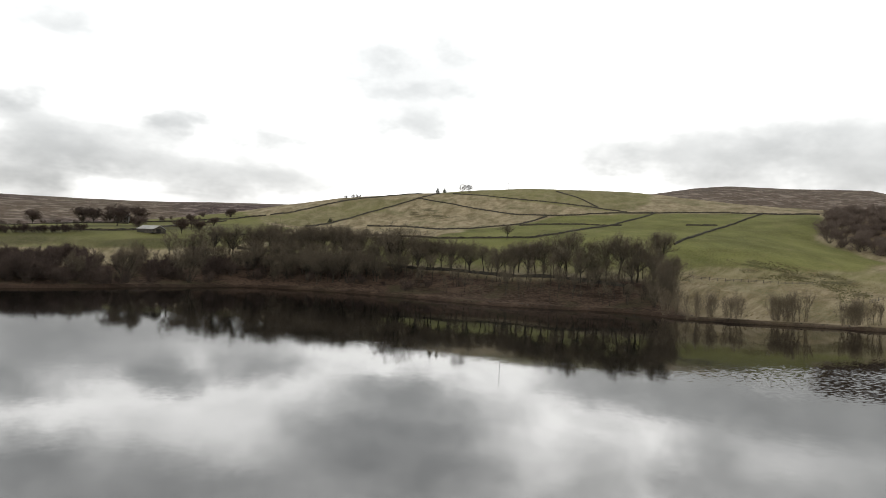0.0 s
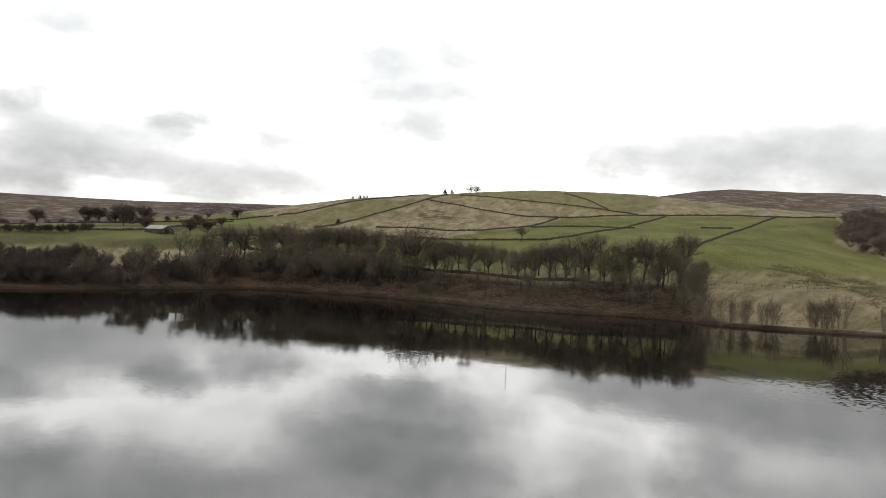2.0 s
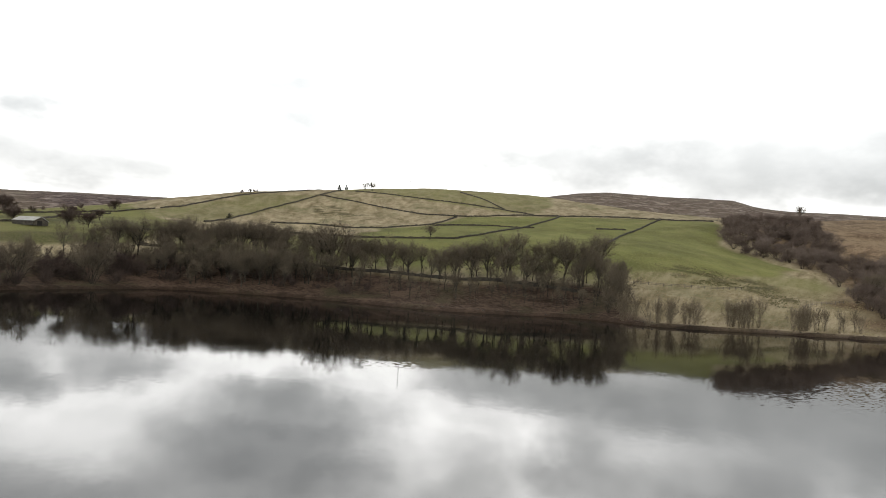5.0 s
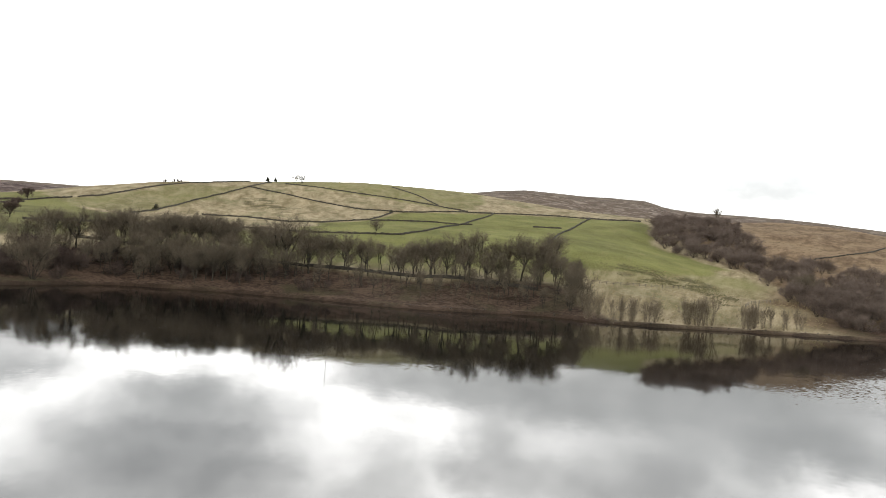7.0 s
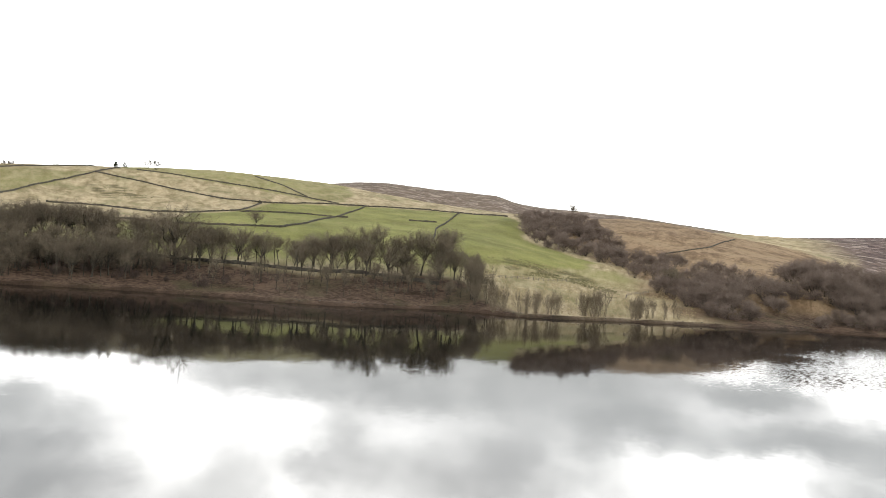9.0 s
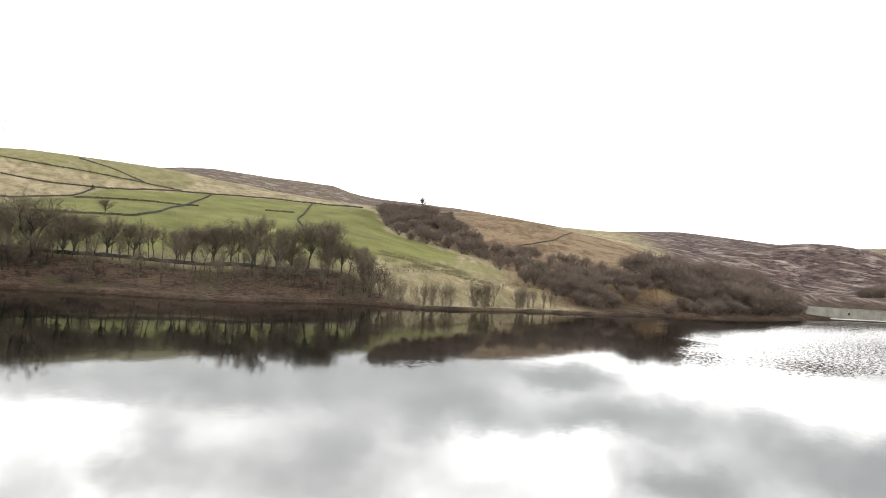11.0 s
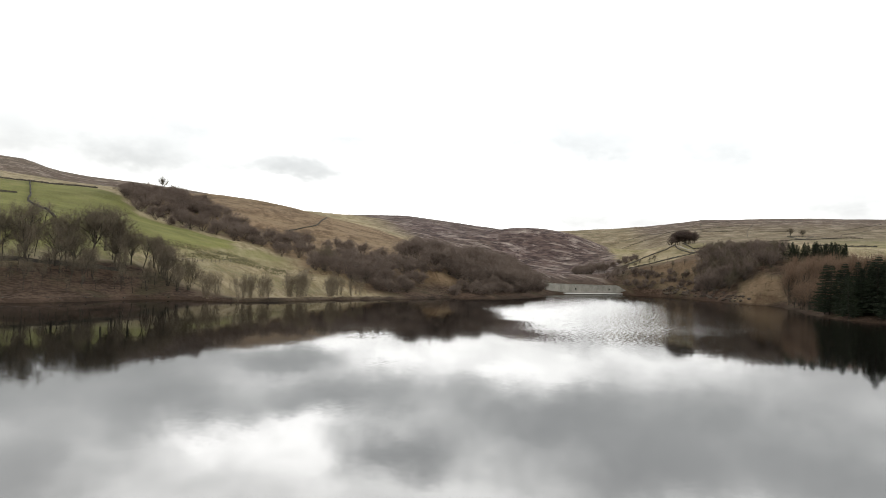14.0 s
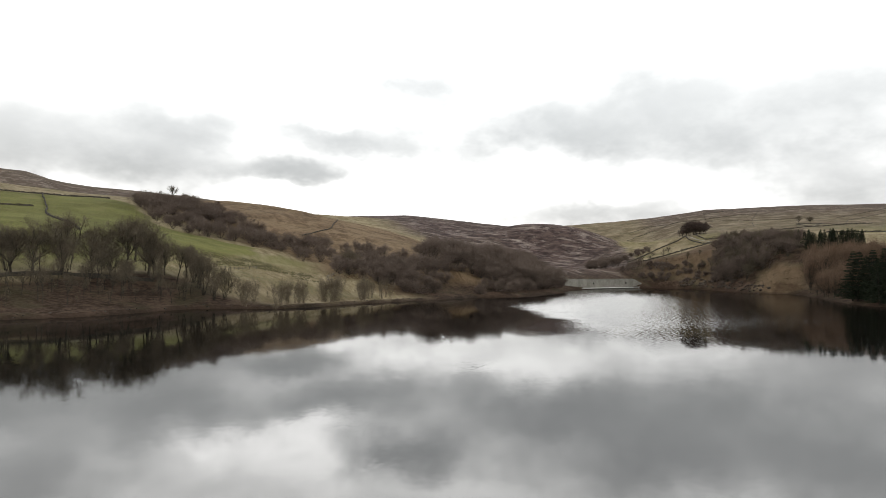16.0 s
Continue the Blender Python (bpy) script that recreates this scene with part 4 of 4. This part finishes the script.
def ridge(line, width, low, high, top, seed, foot=0.25, ragged=0.2):
    """A long body that follows the ground, from low to high over it, battered towards its top."""
    r = random.Random(seed)
    way = np.gradient(line, axis=0)
    way /= np.linalg.norm(way, axis=1, keepdims=True) + 1e-9
    side = np.stack([-way[:, 1], way[:, 0]], 1)
    z = land_height(line[:, 0], line[:, 1])
    verts, faces = [], []
    for n, (p, s) in enumerate(zip(line, side)):
        h, sway = high * r.uniform(1 - ragged, 1 + 0.5 * ragged), r.uniform(-0.4, 0.4) * ragged
        for k, v in ((width / 2 + foot * 0.2, low), (top / 2, h), (-top / 2, h), (-width / 2 - foot * 0.2, low)):
            verts.append((p[0] + s[0] * (k + sway), p[1] + s[1] * (k + sway), z[n] + v))
        if n:
            a, b = 4 * (n - 1), 4 * n
            faces += [(a + i, a + (i + 1) % 4, b + (i + 1) % 4, b + i) for i in range(4)]
    faces += [(3, 2, 1, 0), tuple(range(len(verts) - 4, len(verts)))]
    return verts, faces


def field_wall(points, seed, high=0.85):
    line = along(points, 1.7)
    line += 0.35 * np.stack([ripple(line[:, 0], line[:, 1], 9, seed + 1), ripple(line[:, 1], line[:, 0], 9, seed + 2)], 1)
    wall = tagged(new("field_wall"), "dark weathered dry-stone wall between sloping fields", "stone wall", "field walls")
    attach("body", mesh_of("body", *ridge(line, 0.6, -0.3, high, 0.36, seed, 0.25, 0.45), GRITSTONE, False), wall)
    attach("coping", mesh_of("coping", *ridge(line, 0.6, high * 0.7, high + 0.2, 0.34, seed + 50, 0.0, 0.35), GRITSTONE, False), wall, "uneven row of upright coping stones")


HILL_WALLS = [
    [(-165, 523), (-152, 547), (-135, 588), (-110, 620), (-60, 676)],
    [(-117, 450), (-107, 498), (-90, 563), (-59, 626), (-40, 667)],
    [(-59, 626), (-25, 597), (10, 562), (28, 539), (60, 524)],
    [(-28, 659), (26, 626), (74, 595), (95, 580), (118, 547)],
    [(60, 524), (113, 544), (139, 542), (177, 537), (211, 514), (233, 474)],
    [(-80, 478), (-51, 473), (-25, 440), (-6, 434), (9, 459), (29, 474), (52, 522)],
    [(28, 467), (76, 458), (94, 450)],
    [(-60, 360), (-26, 356), (1, 360), (28, 354), (48, 378), (70, 426), (99, 472), (139, 542)],
    [(75, 676), (89, 634), (101, 580)],
]
LOWER_WALLS = [
    [(89, 308), (107, 344), (129, 388), (162, 437), (211, 514)],
    [(131, 434), (149, 429)],
    [(-100, 276), (-62, 266), (-29, 257), (-10, 250), (20, 237), (46, 229), (52, 226)],
    [(-290, 456), (-221, 469), (-187, 486), (-168, 520)],
    [(-240, 316), (-187, 311), (-166, 322), (-194, 437), (-180, 470)],
    [(-420, 446), (-300, 446), (-240, 448)],
    [(-60, 360), (-100, 332), (-130, 318)],
]
EAST_WALLS = [
    [(485, 165), (532, 149), (563, 133), (587, 129)],
    [(455, 148), (467, 132), (504, 105), (516, 99)],
    [(590, 129), (565, 125), (546, 119), (513, 105), (505, 97)],
    [(596, 122), (570, 116), (544, 108), (535, 95)],
    [(600, 122), (640, 100), (680, 80), (700, 58), (715, 13), (760, -45)],
    [(486, 20), (500, 2), (515, -25)],
    [(715, 13), (800, 26), (860, -25)],
    [(252, 324), (299, 336), (397, 396)],
    [(721, 13), (1040, -40), (1331, -82), (1482, -163)],
    [(1393, -69), (1499, -129), (1577, -177)],
    [(1400, 380), (1519, 294), (1475, 169), (1559, 80)],
    [(1377, 320), (1506, 230), (1700, 122)],
    [(1419, 165), (1387, 78), (1400, -22)],
    [(1000, 190), (1190, 170), (1419, 165), (1690, 190)],
    [(900, 60), (1150, 70), (1387, 78), (1640, 66)],
    [(1190, 250), (1180, 130), (1150, 70), (1190, -62)],
]
for n, points in enumerate(HILL_WALLS + LOWER_WALLS + EAST_WALLS):
    field_wall(points, n + 1, 0.45 if points[0] == (252, 324) else 0.5 if max(x for x, _ in points) > 1000 else 0.85)


lane = along([(690, 150), (640, 142), (600, 134), (588, 129), (570, 121), (553, 116), (536, 107), (520, 98)], 4.0)
tagged(new("farm_track", mesh_of("farm_track", *ridge(lane, 3.4, -0.3, 0.12, 3.0, 77, 0.0), GRAVEL)), "pale gravel track between walls on the far hillside", "track", kind="structure")


def spot(x, y, turn=0.0, drop=0.0):
    return pose(x, y, ground_z(x, y) - drop, 0, 0, turn)


def gable(length, width, low, ridge_z, over=0.3, thick=0.18):
    """A pitched roof with real thickness."""
    half, bm = width / 2 + over, bmesh.new()
    rise = (ridge_z - low) / (width / 2)
    eave = low - over * rise
    ring = [(-half, eave), (0, ridge_z), (half, eave), (half, eave + thick), (0, ridge_z + thick), (-half, eave + thick)]
    ends = [[bm.verts.new((x, y, z)) for y, z in ring] for x in (-length / 2 - over, length / 2 + over)]
    for i in range(6):
        bm.faces.new((ends[0][i], ends[0][(i + 1) % 6], ends[1][(i + 1) % 6], ends[1][i]))
    bm.faces.new(ends[0][::-1])
    bm.faces.new(ends[1])
    bmesh.ops.recalc_face_normals(bm, faces=bm.faces[:])
    return bm


def gable_wall(width, low, top, thick, x):
    bm = bmesh.new()
    ring = [(-width / 2, 0), (width / 2, 0), (width / 2, low), (0, top), (-width / 2, low)]
    ends = [[bm.verts.new((x + k, y, z)) for y, z in ring] for k in (0, thick)]
    for i in range(5):
        bm.faces.new((ends[0][i], ends[0][(i + 1) % 5], ends[1][(i + 1) % 5], ends[1][i]))
    bm.faces.new(ends[0][::-1])
    bm.faces.new(ends[1])
    bmesh.ops.recalc_face_normals(bm, faces=bm.faces[:])
    return bm


def barn():
    ob = tagged(new("field_barn"), "low stone field barn with a pale weathered sheet roof", "barn")
    ob.matrix_basis = spot(-155, 312, -28, 0.3) @ Matrix.Diagonal((0.88, 0.88, 0.78, 1))
    part("wall", box((14, 0.5, 2.6), (0, -3.6, 0)), GRITSTONE, ob)
    part("wall", box((14, 0.5, 2.6), (0, 3.6, 0)), GRITSTONE, ob)
    part("gable_wall", gable_wall(7.2, 2.6, 4.6, 0.5, -7.0), GRITSTONE, ob)
    part("gable_wall", gable_wall(7.2, 2.6, 4.6, 0.5, 6.5), GRITSTONE, ob, "dark weathered stone gable end")
    part("doorway", box((0.08, 2.6, 2.3), (7.03, -0.6, 0.25)), PAINTED_DARK, ob, "doorway shown by a flat dark panel")
    part("roof", gable(14, 7.2, 2.65, 4.7), ROOF, ob, "pale weathered sheet roof")


def farmhouse(x, y, turn, length=11.0):
    ob = tagged(new("farmhouse"), "grey stone farmhouse with a slate roof among trees", "house")
    ob.matrix_basis = spot(x, y, turn, 0.4)
    for side in (-1, 1):
        part("wall", box((length, 0.5, 4.6), (0, side * 3.2, 0)), HOUSE_STONE, ob)
        part("gable_wall", gable_wall(6.9, 4.6, 6.9, 0.5, -length / 2 if side < 0 else length / 2 - 0.5), HOUSE_STONE, ob)
    part("roof", gable(length, 6.9, 4.65, 7.0), SLATE, ob, "grey slate roof")
    part("chimney", box((0.9, 0.7, 1.8), (length / 2 - 0.7, 0, 6.5)), GRITSTONE, ob)
    for n in range(3):
        for z in (0.9, 2.9):
            part("window", box((1.0, 0.06, 1.2), (-length / 2 + 2.2 + n * (length - 4.4) / 2, -3.47, z)), PAINTED_DARK, ob, "dark window")


def mast():
    ob = tagged(new("radio_mast"), "thin grey guyed radio mast on the skyline", "mast")
    ob.matrix_basis = spot(30, 756, 0, 0.2)
    high = 29.0
    for n in range(3):
        a = math.tau * n / 3
        x, y = 0.25 * math.cos(a), 0.25 * math.sin(a)
        attach("leg", mesh_of("leg", *tubes([((x, y, 0), (x * 0.6, y * 0.6, high), 0.12, 0.1)], 5), STEEL), ob)
        attach("guy_wire", mesh_of("guy_wire", *tubes([((x * 44, y * 44, -1.0), (x * 0.5, y * 0.5, high * 0.8), 0.015, 0.015)], 3), STEEL), ob)
    rungs = [((0.2 * math.cos(k), 0.2 * math.sin(k), z), (0.2 * math.cos(k + 2.1), 0.2 * math.sin(k + 2.1), z + 0.6), 0.02, 0.02) for z in np.arange(0.5, high, 0.8) for k in (0.0, 2.1, 4.2)]
    attach("lattice", mesh_of("lattice", *tubes(rungs, 3), STEEL), ob)


def dam():
    """The masonry dam at the head of the water, between its two abutments."""
    a, b = Vector((300, 169, 0)), Vector((400, 138, 0))
    long, turn = (b - a).length, math.degrees(math.atan2(b.y - a.y, b.x - a.x))
    mid = (a + b) / 2
    ob = tagged(new("stone_dam"), "long pale masonry dam across the head of the reservoir", "dam")
    ob.matrix_basis = pose(mid.x, mid.y, -2.0, 0, 0, turn)
    part("lower_wall", box((long, 3.0, 2.7), (0, 0, 0), 0.08), WET_STONE, ob, "dark wet lower courses at the waterline")
    part("ledge", box((long, 1.5, 0.4), (0, -0.75, 2.7), 0.06), PALE_STONE, ob, "bright pale stone ledge")
    part("face", box((long - 16, 2.2, 5.3), (-8, 1.1, 2.7), 0.05), DAM_STONE, ob, "pale coursed stone face")
    part("parapet", box((long - 16, 0.9, 0.6), (-8, 1.6, 8.0), 0.08), DAM_STONE, ob)
    for k in (-0.19, 0.22):
        part("outlet", box((1.1, 0.3, 1.1), (k * long, -0.13, 5.2)), PAINTED_DARK, ob, "outlet shown by a flat dark block")
    bm = bmesh.new()
    ends = [[bm.verts.new((x, y, z)) for x, z in ((long / 2 - 16, 2.7), (long / 2 + 2, 2.7), (long / 2 + 2, 3.3), (long / 2 - 16, 8.3))] for y in (0.2, 2.2)]
    for i in range(4):
        bm.faces.new((ends[0][i], ends[0][(i + 1) % 4], ends[1][(i + 1) % 4], ends[1][i]))
    bm.faces.new(ends[0][::-1])
    bm.faces.new(ends[1])
    bmesh.ops.recalc_face_normals(bm, faces=bm.faces[:])
    part("wing_wall", bm, DAM_STONE, ob, "sloping pale wing wall")


barn()
farmhouse(-252, 462, 20, 9.0)
mast()
dam()


def post_fence(points, seed):
    r = random.Random(seed)
    ob = tagged(new("post_fence"), "low weathered post-and-rail fence on the grass slope", "fence", "field fences")
    line = along(points, 2.6)
    z = land_height(line[:, 0], line[:, 1])
    for p, h in zip(line, z):
        part("post", box((0.14, 0.14, 1.5), (p[0], p[1], h - 0.3), 0.01, r.uniform(0, 40)), TIMBER, ob)
    for level in (0.5, 0.95):
        rails = [((p[0], p[1], h + level), (q[0], q[1], k + level), 0.05, 0.05) for p, q, h, k in zip(line, line[1:], z, z[1:])]
        attach("rail", mesh_of("rail", *tubes(rails, 4), TIMBER), ob)


post_fence([(120, 211), (127, 218), (138, 223), (146, 227)], 3)
post_fence([(77, 242), (91, 241), (106, 243), (120, 246)], 4)


def boulders(name, outline, count, seed, low, high, mat, label):
    """Loose rocks on the bank, in one mesh."""
    r, area, done = random.Random(seed), np.array(outline, float), 0
    lo, hi = area.min(0), area.max(0)
    verts, faces = [], []
    unit = bmesh.new()
    bmesh.ops.create_icosphere(unit, subdivisions=1, radius=1.0)
    base, tris = [v.co.copy() for v in unit.verts], [[v.index for v in f.verts] for f in unit.faces]
    unit.free()
    while done < count:
        x, y = r.uniform(lo[0], hi[0]), r.uniform(lo[1], hi[1])
        if outline_distance(np.array([x]), np.array([y]), area)[0] > 0:
            continue
        s, z, turn = r.uniform(low, high), ground_z(x, y), Matrix.Rotation(r.uniform(0, 6.3), 3, "Z")
        n = len(verts)
        for v in base:
            p = turn @ Vector((v.x * 1.3, v.y, v.z * 0.7)) * s * r.uniform(0.75, 1.15)
            verts.append((x + p.x, y + p.y, z + 0.15 * s + p.z))
        faces += [[i + n for i in f] for f in tris]
        done += 1
    tagged(new(name, mesh_of(name, verts, faces, mat, False)), label, "rocks", kind="stuff")


boulders("bank_rocks", [(332, 66), (366, 83), (403, 115), (410, 112), (374, 78), (338, 60)], 90, 2, 0.4, 1.3, ROCK, "dark tumbled rocks along the foot of the bank")
boulders("crag_rocks", [(372, 78), (384, 74), (400, 92), (410, 112), (402, 118), (384, 96)], 40, 5, 0.7, 1.9, ROCK, "dark rocky outcrop on the wooded bank")
boulders("shore_stones", [(-5, 203), (10, 199), (27, 200), (45, 202), (54, 188), (65, 182), (100, 180), (150, 172), (169, 168), (170, 171), (150, 174.5), (100, 183), (66, 184), (56, 190), (46, 205), (27, 203), (10, 202), (-5, 206)], 60, 3, 0.1, 0.3, WET_STONE, "small dark stones along the waterline")


def tufts(name, outlines, count, mat, low, high, seed, label, blades=7):
    """Clumps of stiff blades, in one mesh."""
    r, pieces = random.Random(seed), []
    for outline, many in zip(outlines, count):
        area, done = np.array(outline, float), 0
        lo, hi = area.min(0), area.max(0)
        xy = np.array([(r.uniform(lo[0], hi[0]), r.uniform(lo[1], hi[1])) for _ in range(many * 5)])
        keep = (outline_distance(xy[:, 0], xy[:, 1], area) < 0) & (outline_distance(xy[:, 0], xy[:, 1], LAKE) > 2.5) & (ripple(xy[:, 0], xy[:, 1], 4.0, seed) > -0.25)
        xy = xy[keep][:many]
        for (x, y), z in zip(xy, land_height(xy[:, 0], xy[:, 1])):
            for _ in range(blades):
                a, h = r.uniform(0, 6.3), r.uniform(low, high)
                pieces.append(((x + 0.12 * math.cos(a), y + 0.12 * math.sin(a), z - 0.1), (x + (0.2 + 0.45 * h) * math.cos(a), y + (0.2 + 0.45 * h) * math.sin(a), z + h), 0.09, 0))
    tagged(new(name, mesh_of(name, *tubes(pieces, 3, True), mat)), label, "grass", kind="stuff")


tufts("rush_clumps", RUSH_BEDS, [520, 150, 220], RUSH, 0.25, 0.5, 8, "dark green clumps of rushes in the wet pasture", 6)
tufts("dry_tussocks", [[(60, 190), (120, 182), (150, 203), (160, 233), (130, 275), (90, 262), (68, 238)]], [2200], TUSSOCK, 0.15, 0.4, 9, "pale dry grass tussocks on the slope", 5)
